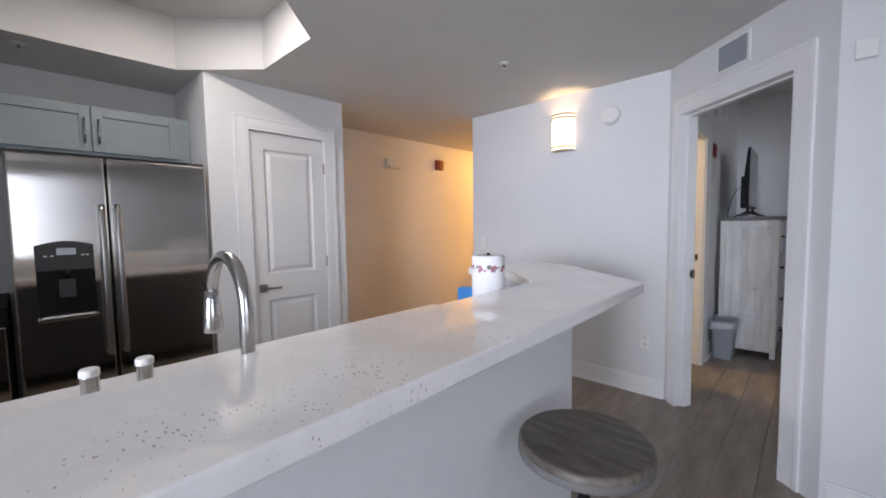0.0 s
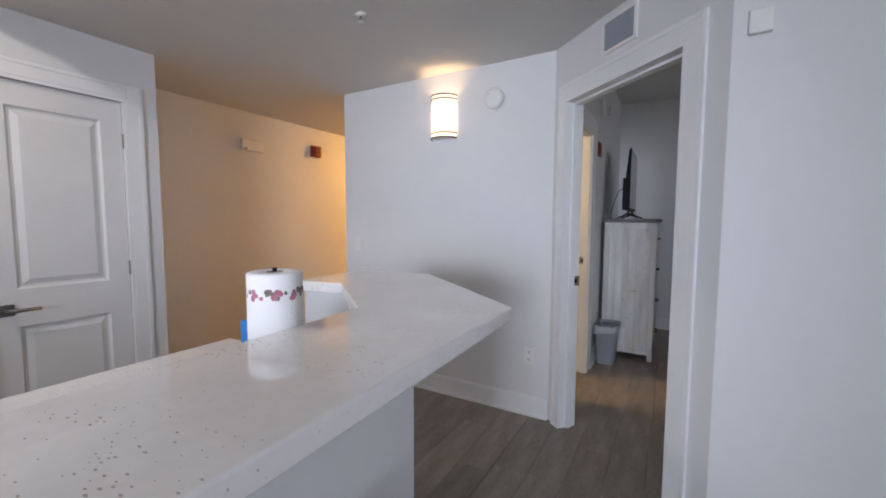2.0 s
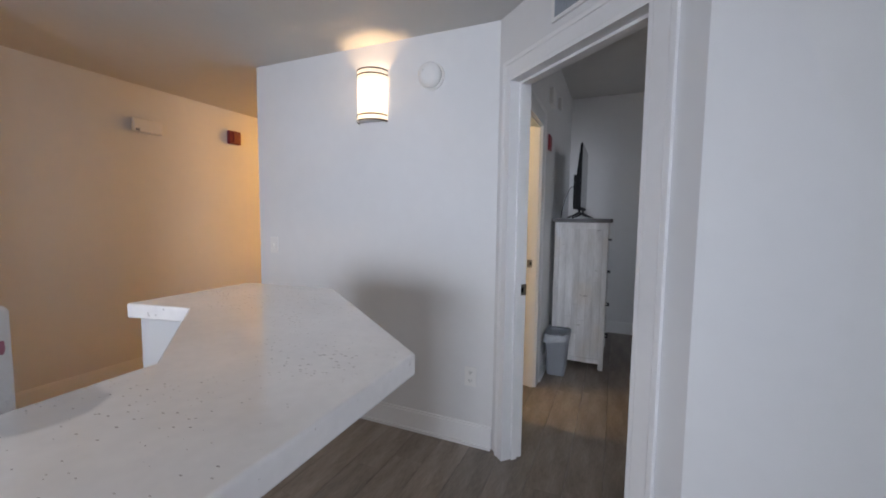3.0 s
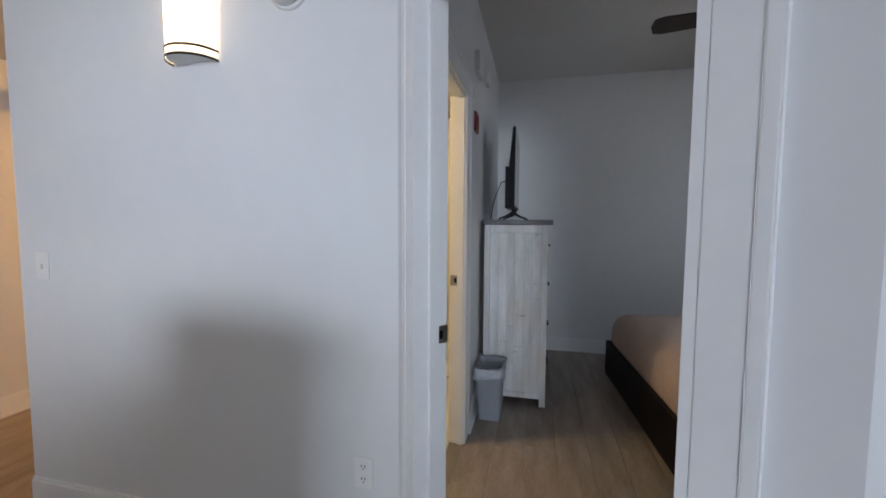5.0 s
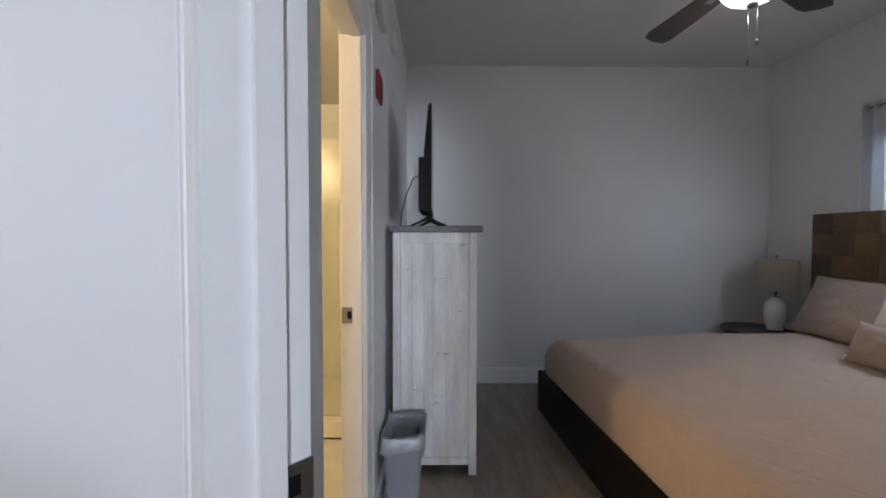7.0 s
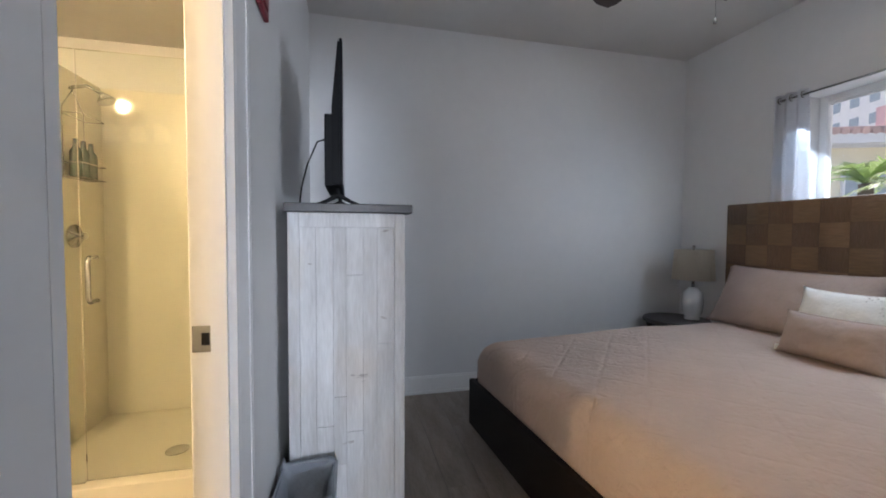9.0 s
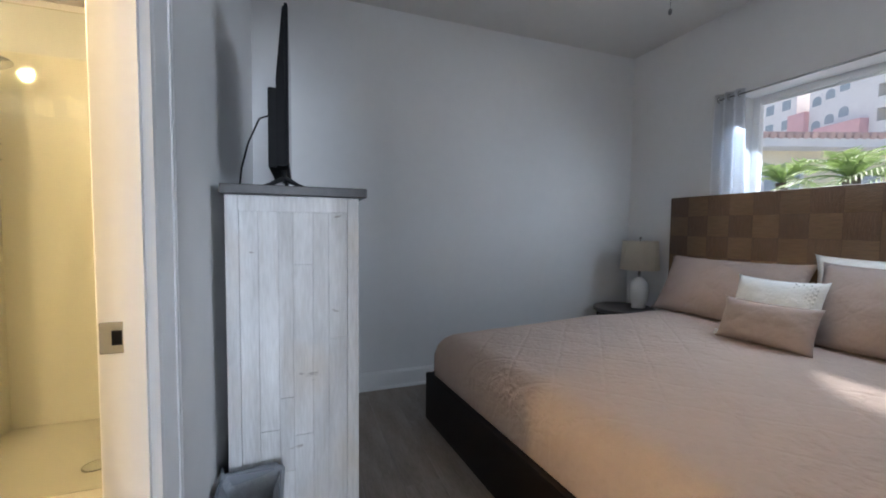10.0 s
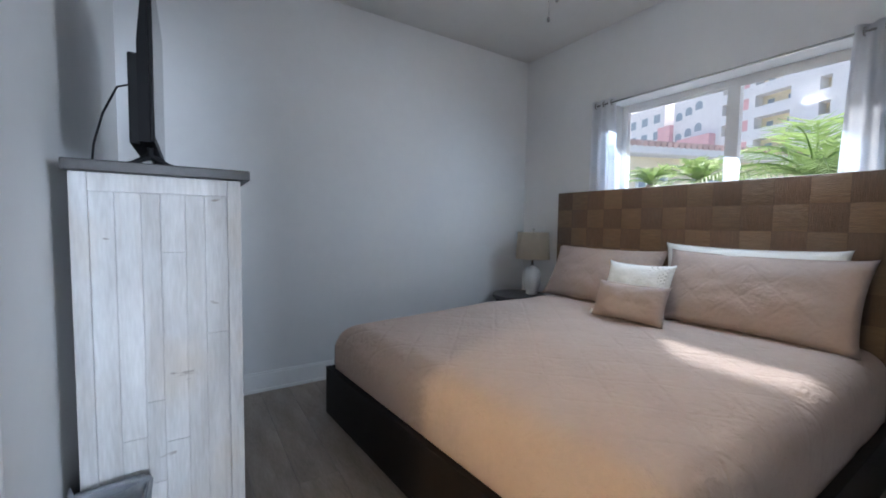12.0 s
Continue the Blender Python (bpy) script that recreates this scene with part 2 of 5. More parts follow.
BAGM = mat("clear_grey_bin_liner", (0.34, 0.36, 0.39), 0.3, var=0.2, scale=20, bump=0.5, bump_scale=40)
BLUE = mat("blue_plastic", (0.02, 0.22, 0.62), 0.35, var=0.05)
PAPER = mat("paper_towel", (0.80, 0.80, 0.80), 0.9, var=0.02, bump=0.3, bump_scale=120)
PINK = mat("printed_flower_pink", (0.42, 0.16, 0.22), 0.9, var=0.3, scale=40)
GREEN = mat("printed_leaf_green", (0.16, 0.20, 0.14), 0.9, var=0.3, scale=40)
ACRYL = mat("cream_shower_acrylic", (0.78, 0.74, 0.64), 0.22, var=0.02, scale=2)
BTILE = mat("bath_floor_tile", (0.55, 0.52, 0.46), 0.35, var=0.06)
GLASS = glass("window_glass")
SGLASS = glass("shower_glass", (0.95, 0.97, 0.95))
SHADE_GLOW = glow("lit_sconce_glass", (1.0, 0.94, 0.84), 0.9)
FAN_GLOW = glow("lit_fan_bowl", (0.96, 0.97, 1.0), 1.3)
BULB_GLOW = glow("lit_vanity_glass", (1.0, 0.86, 0.6), 4.0)
SPOT_GLOW = glow("lit_downlight", (1.0, 0.95, 0.88), 12.0)
FANW = mat("dark_walnut_blade", (0.035, 0.022, 0.018), 0.4, var=0.25, scale=5, stretch=(2, 8, 8))
STUCCO = mat("cream_stucco", (0.88, 0.80, 0.60), 0.9, var=0.05, scale=1, bump=0.2)
STUCCOW = mat("pale_stucco", (0.90, 0.88, 0.86), 0.9, var=0.03, scale=1, bump=0.2)
STUCCOR = mat("rose_red_stucco", (0.84, 0.54, 0.54), 0.9, var=0.06, scale=1, bump=0.2)
RTILE = mat("clay_roof_tile", (0.70, 0.50, 0.44), 0.85, var=0.2, scale=4)
BALC = mat("shaded_balcony_wall", (0.62, 0.46, 0.34), 0.9, var=0.1)
DGLASS = mat("dark_far_window", (0.42, 0.47, 0.51), 0.2, var=0.1)
LEAF = mat("palm_leaf", (0.16, 0.24, 0.09), 0.5, var=0.3, scale=3, color2=(0.32, 0.42, 0.16))


def lets_light_through(m, color, share):
    """Thin cloth or leaf: part of the light passes through."""
    nt = m.node_tree
    tb, mx = nt.nodes.new("ShaderNodeBsdfTranslucent"), nt.nodes.new("ShaderNodeMixShader")
    tb.inputs[0].default_value, mx.inputs[0].default_value = (*color, 1), share
    nt.links.new(nt.nodes["Principled BSDF"].outputs[0], mx.inputs[1])
    nt.links.new(tb.outputs[0], mx.inputs[2])
    nt.links.new(mx.outputs[0], nt.nodes["Material Output"].inputs[0])


quilted(SHEET, 0.13, 0.30)
quilted(SHAM, 0.10, 0.12)
weathered(WASH)
lets_light_through(LEAF, (0.46, 0.62, 0.22), 0.5)
lets_light_through(SHADE_GLOW, (0.95, 0.90, 0.80), 0.5)
lets_light_through(FAN_GLOW, (0.92, 0.92, 0.92), 0.5)
lets_light_through(LINEN, (0.78, 0.70, 0.58), 0.45)
lets_light_through(SHEER, (0.80, 0.82, 0.86), 0.35)
TRUNK = mat("palm_trunk", (0.16, 0.12, 0.09), 0.9, var=0.25, scale=8, bump=0.5, bump_scale=20)
# Made pale so the unseen ground throws sunlight up at the facades.
BOUNCE_GROUND = mat("pale_bounce_ground", (0.66, 0.63, 0.58), 0.9, var=0.10, scale=0.6, bump=0.2)


# ---- mesh helpers ----
def box_into(bm, x0, x1, y0, y1, z0, z1, bevel=0.0, seg=2):
    g = bmesh.ops.create_cube(bm, size=1.0)
    vs = g["verts"]
    for v in vs:
        v.co = Vector(((x0 + x1) / 2 + v.co.x * (x1 - x0), (y0 + y1) / 2 + v.co.y * (y1 - y0), (z0 + z1) / 2 + v.co.z * (z1 - z0)))
    if bevel:
        es = list({e for v in vs for e in v.link_edges})
        bmesh.ops.bevel(bm, geom=es, offset=bevel, segments=seg, profile=0.5, affect="EDGES")
    return bm


def box(x0, x1, y0, y1, z0, z1, bevel=0.0, seg=2):
    return box_into(bmesh.new(), x0, x1, y0, y1, z0, z1, bevel, seg)


def boxes(*rows, bevel=0.0):
    bm = bmesh.new()
    for r in rows:
        box_into(bm, *r, bevel=bevel)
    return bm


def prism(points, z0, z1, bevel=0.0):
    bm = bmesh.new()
    f = bm.faces.new([bm.verts.new((x, y, z0)) for x, y in points])
    g = bmesh.ops.extrude_face_region(bm, geom=[f])
    bmesh.ops.translate(bm, verts=[v for v in g["geom"] if isinstance(v, bmesh.types.BMVert)], vec=(0, 0, z1 - z0))
    bmesh.ops.recalc_face_normals(bm, faces=bm.faces)
    if bevel:
        bmesh.ops.bevel(bm, geom=[e for e in bm.edges if e.calc_face_angle(0) > 0.3], offset=bevel, segments=3, profile=0.5, affect="EDGES")
    return bm


def lathe(profile, x, y, seg=32, bm=None):
    """A body turned round the upright axis at x, y; profile: (radius, height) from the bottom up."""
    bm = bm or bmesh.new()
    rings = [[bm.verts.new((x + r * math.cos(2 * math.pi * k / seg), y + r * math.sin(2 * math.pi * k / seg), z)) for k in range(seg)] for r, z in profile]
    for a, b in zip(rings, rings[1:]):
        for k in range(seg):
            bm.faces.new((a[k], a[(k + 1) % seg], b[(k + 1) % seg], b[k]))
    bm.faces.new(list(reversed(rings[0])))
    bm.faces.new(rings[-1])
    for f in bm.faces:
        f.smooth = len(f.verts) == 4
    return bm


def tube(points, radius, seg=12, bm=None):
    """A round bar along a line of points; radius: one, or one for each point."""
    bm = bm or bmesh.new()
    pts = [Vector(p) for p in points]
    rs = radius if isinstance(radius, (list, tuple)) else [radius] * len(pts)
    rings, side = [], None
    for i, p in enumerate(pts):
        d = (pts[min(i + 1, len(pts) - 1)] - pts[max(i - 1, 0)]).normalized()
        side = (side - d * side.dot(d)).normalized() if side else d.orthogonal().normalized()
        up = d.cross(side)
        rings.append([bm.verts.new(p + rs[i] * (side * math.cos(2 * math.pi * k / seg) + up * math.sin(2 * math.pi * k / seg))) for k in range(seg)])
    for a, b in zip(rings, rings[1:]):
        for k in range(seg):
            bm.faces.new((a[k], a[(k + 1) % seg], b[(k + 1) % seg], b[k])).smooth = True
    bm.faces.new(list(reversed(rings[0])))
    bm.faces.new(rings[-1])
    return bm


def turned(bm, m):
    bmesh.ops.transform(bm, matrix=m, verts=bm.verts)
    return bm


def mesh_of(name, bm, material):
    me = bpy.data.meshes.new(name)
    bm.to_mesh(me)
    bm.free()
    me.materials.append(material)
    return me


def thing(name, base, label, category, group="", kind="", turn=0):
    ob = new(name)
    ob.empty_display_size = 0.1
    ob.matrix_world = pose(*base, 0, 0, turn)
    return tagged(ob, label, category, group, kind)


HOME = {}


def part(name, bm, material, parent, label=""):
    """One mesh under a thing or a part; the bmesh is in the world's metres."""
    root = parent if parent.parent is None else (parent.parent if parent.parent.parent is None else parent.parent.parent)
    inv = HOME.setdefault(root.name, root.matrix_basis.inverted())
    turned(bm, inv)
    ob = new(name, mesh_of(name, bm, material))
    ob.parent = parent
    if label:
        ob["label"] = label
    return ob


def solo(name, bm, material, label, category, group="", kind=""):
    """A thing of one mesh."""
    return tagged(new(name, mesh_of(name, bm, material)), label, category, group, kind)


def structure(name, bm, material, label, category):
    return solo(name, bm, material, label, category, kind="structure")


def arc(cx, cy, r, a0, a1, n):
    return [(cx + r * math.cos(radians(a0 + (a1 - a0) * k / n)), cy + r * math.sin(radians(a0 + (a1 - a0) * k / n))) for k in range(n + 1)]


# ---- plan ----
CZ, BZ = 2.378, 2.753            # ceilings: kitchen and hall; bedroom
XW, XE, YS, YN = -3.60, 3.00, -3.60, 6.065
BX, WX = -0.54, 2.62             # bedroom: bath wall, window wall
YC, YR = 3.157, 2.40             # sconce wall, living wall beside the door
HX = -2.39                       # hall corner
PX, PY0, PY1 = -2.875, 0.87, 1.946
T = 0.115
D0, D1 = Vector((-0.60, YC, 0)), Vector((0.225, YR, 0))   # face of the slanting door wall
DA = (D1 - D0).normalized()
DN = Vector((-DA.y, DA.x, 0))    # into the bedroom
DL = (D1 - D0).length
DM = Matrix((( DA.x, DN.x, 0, D0.x), (DA.y, DN.y, 0, D0.y), (0, 0, 1, 0), (0, 0, 0, 1)))  # along, into, up
OP0, OP1, OPZ = 0.105, 0.940, 2.045


def slant(bm):
    return turned(bm, DM)


# walls
structure("wall_west", box(XW - 0.15, XW, YS, 7.0, 0, 3.0), PAINT, "white painted plaster wall of kitchen and hall", "wall")
structure("wall_south", boxes((XW, -0.4, YS - 0.2, YS, 0, 3.0), (1.3, XE + 0.2, YS - 0.2, YS, 0, 3.0), (-0.4, 1.3, YS - 0.2, YS, 2.2, 3.0), (-0.4, 1.3, YS - 0.2, YS, 0, 0.7)), PAINT, "white painted living room wall with a wide window opening", "wall")
structure("wall_living_east", boxes((XE, XE + 0.15, YS, -1.55, 0, 3.0), (XE, XE + 0.15, 0.15, YR, 0, 3.0), (XE, XE + 0.15, -1.55, 0.15, 0, 0.7), (XE, XE + 0.15, -1.55, 0.15, 2.2, 3.0)), PAINT, "plain white painted living room wall with a window opening", "wall")
structure("wall_living", box(D1.x, XE, YR, YR + T, 0, 3.0), PAINT, "white painted wall beside the bedroom door", "wall")
structure("wall_sconce", box(HX, D0.x, YC, YC + T, 0, 3.0), PAINT, "white painted wall that carries the lit sconce", "wall")
structure("wall_door", slant(boxes((0.0, OP0, 0, T, 0, 3.0), (OP1, DL, 0, T, 0, 3.0), (OP0, OP1, 0, T, OPZ, 3.0))), PAINT, "slanting white wall with the open bedroom doorway", "wall")
structure("wall_hall", box(HX, HX + T, YC + T + 0.002, 7.0, 0, 3.0), PAINT, "white painted hall wall in warm light", "wall")
structure("wall_hall_end", box(XW, HX + T, 7.0, 7.1, 0, 3.0), PAINT, "plain hall end wall", "wall")
BY0, BY1, TB2 = 3.535, 4.13, 0.078
structure("wall_bath", boxes((BX - TB2, BX, YC + T + 0.002, BY0, 0, 3.0), (BX - TB2, BX, BY1, YN, 0, 3.0), (BX - TB2, BX, BY0, BY1, OPZ, 3.0)), PAINT, "white painted bedroom wall with the bathroom doorway", "wall")
structure("wall_north", box(HX + T, WX + 0.2, YN, YN + 0.15, 0, 3.0), PAINT, "plain white painted bedroom wall behind the bed side", "wall")
WY0, WY1, WZ0, WZ1 = 3.70, 5.13, 1.15, 2.14
structure("wall_window", boxes((WX, WX + 0.2, YR, WY0, 0, 3.0), (WX, WX + 0.2, WY1, YN, 0, 3.0), (WX, WX + 0.2, WY0, WY1, 0, WZ0), (WX, WX + 0.2, WY0, WY1, WZ1, 3.0)), PAINT, "white painted bedroom wall with a wide window", "wall")
structure("wall_pantry", boxes((PX - T, PX, PY0, 1.130, 0, 2.6), (PX - T, PX, 1.772, PY1, 0, 2.6), (PX - T, PX, 1.130, 1.772, 2.050, 2.6)), PAINT, "white painted pantry wall with its door opening", "wall")
structure("wall_pantry_south", box(XW, PX - T, PY0, PY0 + T, 0, 2.6), PAINT, "white painted pantry side wall beside the refrigerator", "wall")
structure("wall_pantry_north", box(XW, PX - T, PY1 - T, PY1, 0, 2.6), PAINT, "white painted pantry side wall towards the hall", "wall")


def ceiling_sheet(outer, hole, z, thick):
    bm = bmesh.new()
    es = []
    for loop in (outer, hole):
        vs = [bm.verts.new((x, y, z)) for x, y in loop]
        es += [bm.edges.new((a, b)) for a, b in zip(vs, vs[1:] + vs[:1])] if vs else []
    bmesh.ops.triangle_fill(bm, edges=es, use_beauty=True)
    g = bmesh.ops.extrude_face_region(bm, geom=list(bm.faces))
    bmesh.ops.translate(bm, verts=[v for v in g["geom"] if isinstance(v, bmesh.types.BMVert)], vec=(0, 0, thick))
    bmesh.ops.recalc_face_normals(bm, faces=bm.faces)
    return bm


TC = 0.41
TX0, TX1, TY0, TY1, TZ = -2.98, -1.53, -1.9, 1.15, 2.71
TRAY = [(TX0 + TC, TY1), (TX0, TY1 - TC), (TX0, TY0 + TC), (TX0 + TC, TY0), (TX1 - TC, TY0), (TX1, TY0 + TC), (TX1, TY1 - TC), (TX1 - TC, TY1)]
KITCHEN = [(XW, YS), (XE, YS), (XE, YR), (D1.x, YR), (D0.x, YC), (HX, YC), (HX, 7.0), (XW, 7.0)]
structure("ceiling", ceiling_sheet(KITCHEN, TRAY, CZ, 0.06), CEIL, "matt off-white kitchen and hall ceiling", "ceiling")
_bm = bmesh.new()
_lo = [_bm.verts.new((x, y, CZ + 0.06)) for x, y in TRAY]
_hi = [_bm.verts.new((x, y, TZ)) for x, y in TRAY]
for k in range(8):
    _bm.faces.new((_lo[k], _lo[(k + 1) % 8], _hi[(k + 1) % 8], _hi[k]))
_bm.faces.new(_hi)
structure("ceiling_tray", _bm, CEIL, "recessed eight-sided ceiling tray over the kitchen", "ceiling")
structure("ceiling_bedroom", prism([(BX, YC + T), (D0.x + 0.09, YC + T), (D1.x + 0.09, YR + T), (WX, YR + T), (WX, YN), (BX, YN)], BZ, 2.95), CEIL, "matt off-white bedroom ceiling", "ceiling")
structure("ceiling_bath", box(HX + T, BX - T, YC + T, YN, 2.42, 2.6), CEIL, "off-white bathroom ceiling", "ceiling")
# Unseen slab, added only to keep direct sun out of the side window.
structure("sun_block_slab", box(XE + 0.15, XE + 2.6, -3.6, 2.7, 2.6, 2.75), CEIL, "unseen slab added to keep direct sun out of the living room window", "balcony")
# Added cover, never in view: stops sky light leaking past the ceilings.
structure("roof", box(XW - 0.2, XE + 0.3, YS - 0.3, 7.2, 3.0, 3.1), CEIL, "unseen slab added over the ceilings to keep sky light out", "roof")
structure("floor", box(XW - 0.15, XE + 0.15, YS - 0.2, 7.1, -0.2, -0.012), mat("subfloor", (0.06, 0.05, 0.045), 0.9), "dark underfloor below the planks", "floor")
structure("floor_bath", box(HX + T, BX - T + 0.03, YC + T, 5.08, -0.012, 0.004), BTILE, "beige bathroom floor", "floor")


# ---- trim ----
def baseboard(bm, a, b, side):
    """Tall flat board with a small shoe moulding, from a to b, standing off the wall to the given side (+1 left of a to b)."""
    a, b = Vector((*a, 0)), Vector((*b, 0))
    d = (b - a).normalized()
    n = Vector((-d.y, d.x, 0)) * side
    m = Matrix(((d.x, n.x, 0, a.x), (d.y, n.y, 0, a.y), (0, 0, 1, 0), (0, 0, 0, 1)))
    ln = (b - a).length
    t = boxes((0, ln, 0, 0.014, 0.0, 0.120), (0, ln, 0, 0.009, 0.120, 0.133), (0, ln, 0.014, 0.026, 0.0, 0.018))
    turned(t, m)
    me = bpy.data.meshes.new("scrap")
    t.to_mesh(me)
    t.free()
    bm.from_mesh(me)
    bpy.data.meshes.remove(me)


def run(name, label, *rows):
    bm = bmesh.new()
    for r in rows:
        baseboard(bm, *r)
    bmesh.ops.recalc_face_normals(bm, faces=bm.faces)
    return structure(name, bm, TRIM, label, "baseboard")


run("baseboard_1", "tall white baseboard below the sconce wall", ((HX, YC), (D0.x - 0.004, YC), -1))
run("baseboard_2", "tall white baseboard beside the bedroom door", ((D1.x + 0.02, YR), (XE, YR), -1))
run("baseboard_3", "tall white bedroom baseboard", ((BX, YN), (WX, YN), -1), ((BX, BY1 + 0.10), (BX, YN - 0.027), -1), ((WX, YR + T), (WX, YN - 0.027), 1))
run("baseboard_4", "white hall baseboard", ((XW, PY1 + 0.03), (XW, 4.6), -1), ((HX, YC + 0.01), (HX, 6.9), 1), ((PX - 0.02, PY1), (XW + 0.03, PY1), -1))


def casing(name, label, along0, along1, top, m, face=0.0, width=0.088, jamb=T, first=None, stop0=0.045):
    """Stepped flat casing round an opening, with the jamb lining; drawn in along, into, up."""
    w = width
    f = first or w
    rows = []
    for x0, x1, z0, z1 in ((along0 - f, along0 - 0.002, 0, top + w), (along1 + 0.002, along1 + w, 0, top + w), (along0 - 0.002, along1 + 0.002, top + 0.002, top + w)):
        rows.append((x0, x1, face - 0.012, face, z0, z1))
        rows.append((x0, x1, jamb, jamb + 0.016, z0, z1))
    for x0, x1, z0, z1 in ((along0 - f, along0 - f + 0.018, 0, top + w), (along1 + w - 0.022, along1 + w, 0, top + w), (along0 - f + 0.018, along1 + w - 0.022, top + w - 0.022, top + w)):
        rows.append((x0, x1, face - 0.015, face - 0.012, z0, z1))
    lining = [(along0 - 0.002, along0 + 0.016, -0.0115, jamb + 0.004, 0, top), (along1 - 0.016, along1 + 0.002, -0.0115, jamb + 0.004, 0, top), (along0 + 0.016, along1 - 0.016, -0.0115, jamb + 0.004, top - 0.016, top + 0.002)]
    stop = [(along0 + 0.016, along0 + 0.028, stop0, stop0 + 0.035, 0, top - 0.016), (along1 - 0.028, along1 - 0.016, stop0, stop0 + 0.035, 0, top - 0.016), (along0 + 0.028, along1 - 0.028, stop0, stop0 + 0.035, top - 0.028, top - 0.016)]
    frame_ob = thing(name, (0, 0, 0), label, "door frame", kind="structure")
    part("casing", turned(boxes(*rows, bevel=0.003), m), TRIM, frame_ob)
    part("jamb", turned(boxes(*lining), m), TRIM, frame_ob)
    part("door_stop", turned(boxes(*stop), m), TRIM, frame_ob)
    return frame_ob


dm_bath = Matrix(((0, -1, 0, BX), (1, 0, 0, 0), (0, 0, 1, 0), (0, 0, 0, 1)))   # along y, into the bathroom
dm_pan = Matrix(((0, -1, 0, PX), (1, 0, 0, 0), (0, 0, 1, 0), (0, 0, 0, 1)))
door_bed = casing("door_1", "white painted frame of the open bedroom doorway", OP0, OP1, OPZ, DM, first=0.052)
door_bath = casing("door_2", "white painted frame of the open bathroom doorway", BY0, BY1, OPZ, dm_bath, width=0.118, jamb=TB2, stop0=0.006)
door_pan = casing("door_3", "closed white two-panel pantry door in its frame", 1.130, 1.772, 2.050, dm_pan)


def strike(parent, m, along, into, z, material):
    p = part("strike_plate", turned(boxes((along - 0.003, along, into - 0.022, into + 0.030, z - 0.030, z + 0.030), bevel=0.002), m), material, parent, "brushed metal strike plate")
    part("latch_hole", turned(box(along - 0.004, along - 0.0025, into - 0.006, into + 0.010, z - 0.014, z + 0.014), m), BLACKP, p)


def strike_left(parent, m, along, into, z, material):
    p = part("strike_plate", turned(boxes((along, along + 0.003, into - 0.022, into + 0.030, z - 0.030, z + 0.030), bevel=0.002), m), material, parent, "brushed metal strike plate")
    part("latch_hole", turned(box(along + 0.0025, along + 0.004, into - 0.006, into + 0.010, z - 0.014, z + 0.014), m), BLACKP, p)


strike_left(door_bed, DM, OP0 + 0.016, 0.092, 0.945, NICKEL)
strike(door_bath, dm_bath, BY1 - 0.016, 0.052, 0.982, CHROME)


# ---- pantry door leaf ----
def two_panel_leaf(parent, y0, y1, z0, z1, x):
    """Moulded leaf whose face is at x, looking towards +x."""
    st = 0.105
    mid0, mid1 = 0.752, 0.952
    rows = [(y0, y0 + st, z0, z1), (y1 - st, y1, z0, z1), (y0 + st, y1 - st, z0, z0 + 0.2), (y0 + st, y1 - st, mid0, mid1), (y0 + st, y1 - st, z1 - 0.125, z1)]
    leaf = part("leaf", boxes(*[(x - 0.035, x, a, b, c, d) for a, b, c, d in rows], (x - 0.03, x - 0.018, y0 + 0.02, y1 - 0.02, z0 + 0.02, z1 - 0.02)), DOORP, parent, "moulded white door leaf with two raised panels")
    for c, d in ((z0 + 0.2, mid0), (mid1, z1 - 0.125)):
        bm = bmesh.new()
        a, b = y0 + st, y1 - st
        loops = [(0.0, x), (0.010, x - 0.013), (0.022, x - 0.014), (0.05, x - 0.003)]
        rings = []
        for o, xx in loops:
            rings.append([bm.verts.new((xx, p, q)) for p, q in ((a + o, c + o), (b - o, c + o), (b - o, d - o), (a + o, d - o))])
        for r, s in zip(rings, rings[1:]):
            for k in range(4):
                bm.faces.new((r[k], r[(k + 1) % 4], s[(k + 1) % 4], s[k]))
        bm.faces.new(rings[-1])
        part("panel", bm, DOORP, leaf)
    return leaf


LX = PX - 0.012
leaf = two_panel_leaf(door_pan, 1.150, 1.752, 0.01, 2.030, LX)
hd = part("door_handle", boxes((LX, LX + 0.010, 1.180, 1.240, 0.818, 0.878), bevel=0.003), NICKEL, door_pan, "square dark nickel lever handle")
part("lever", tube([(LX + 0.008, 1.210, 0.848), (LX + 0.045, 1.210, 0.848), (LX + 0.050, 1.220, 0.848), (LX + 0.050, 1.330, 0.846)], [0.011, 0.010, 0.010, 0.008], 10), NICKEL, hd)
for z in (0.25, 1.02, 1.80):
    part("hinge", boxes((LX + 0.001, LX + 0.015, 1.749, 1.763, z - 0.045, z + 0.045), bevel=0.003), NICKEL, door_pan, "satin metal hinge")

# hall door casing, far along the hall
structure("trim_hall_door", boxes((XW, XW + 0.018, 4.68, 4.77, 0, 2.1), (XW, XW + 0.018, 4.77, 5.6, 2.02, 2.1), bevel=0.003), TRIM, "white casing of a hall door", "door frame")


# ---- kitchen ----
ZB, TB = 1.075, 0.042
BAR = [(-0.245, -1.6), (-0.325, 1.68), (-0.90, 2.15), (-1.262, 2.10), (-1.255, 1.69), (-1.045, 1.73), (-0.70, 1.445), (-0.575, -1.6)]
bar = thing("bar_counter", (-0.45, 0.5, ZB - TB), "long angled white quartz bar counter with brown flecks", "counter")
part("slab", prism(BAR, ZB - TB, ZB, 0.005), QUARTZ, bar)
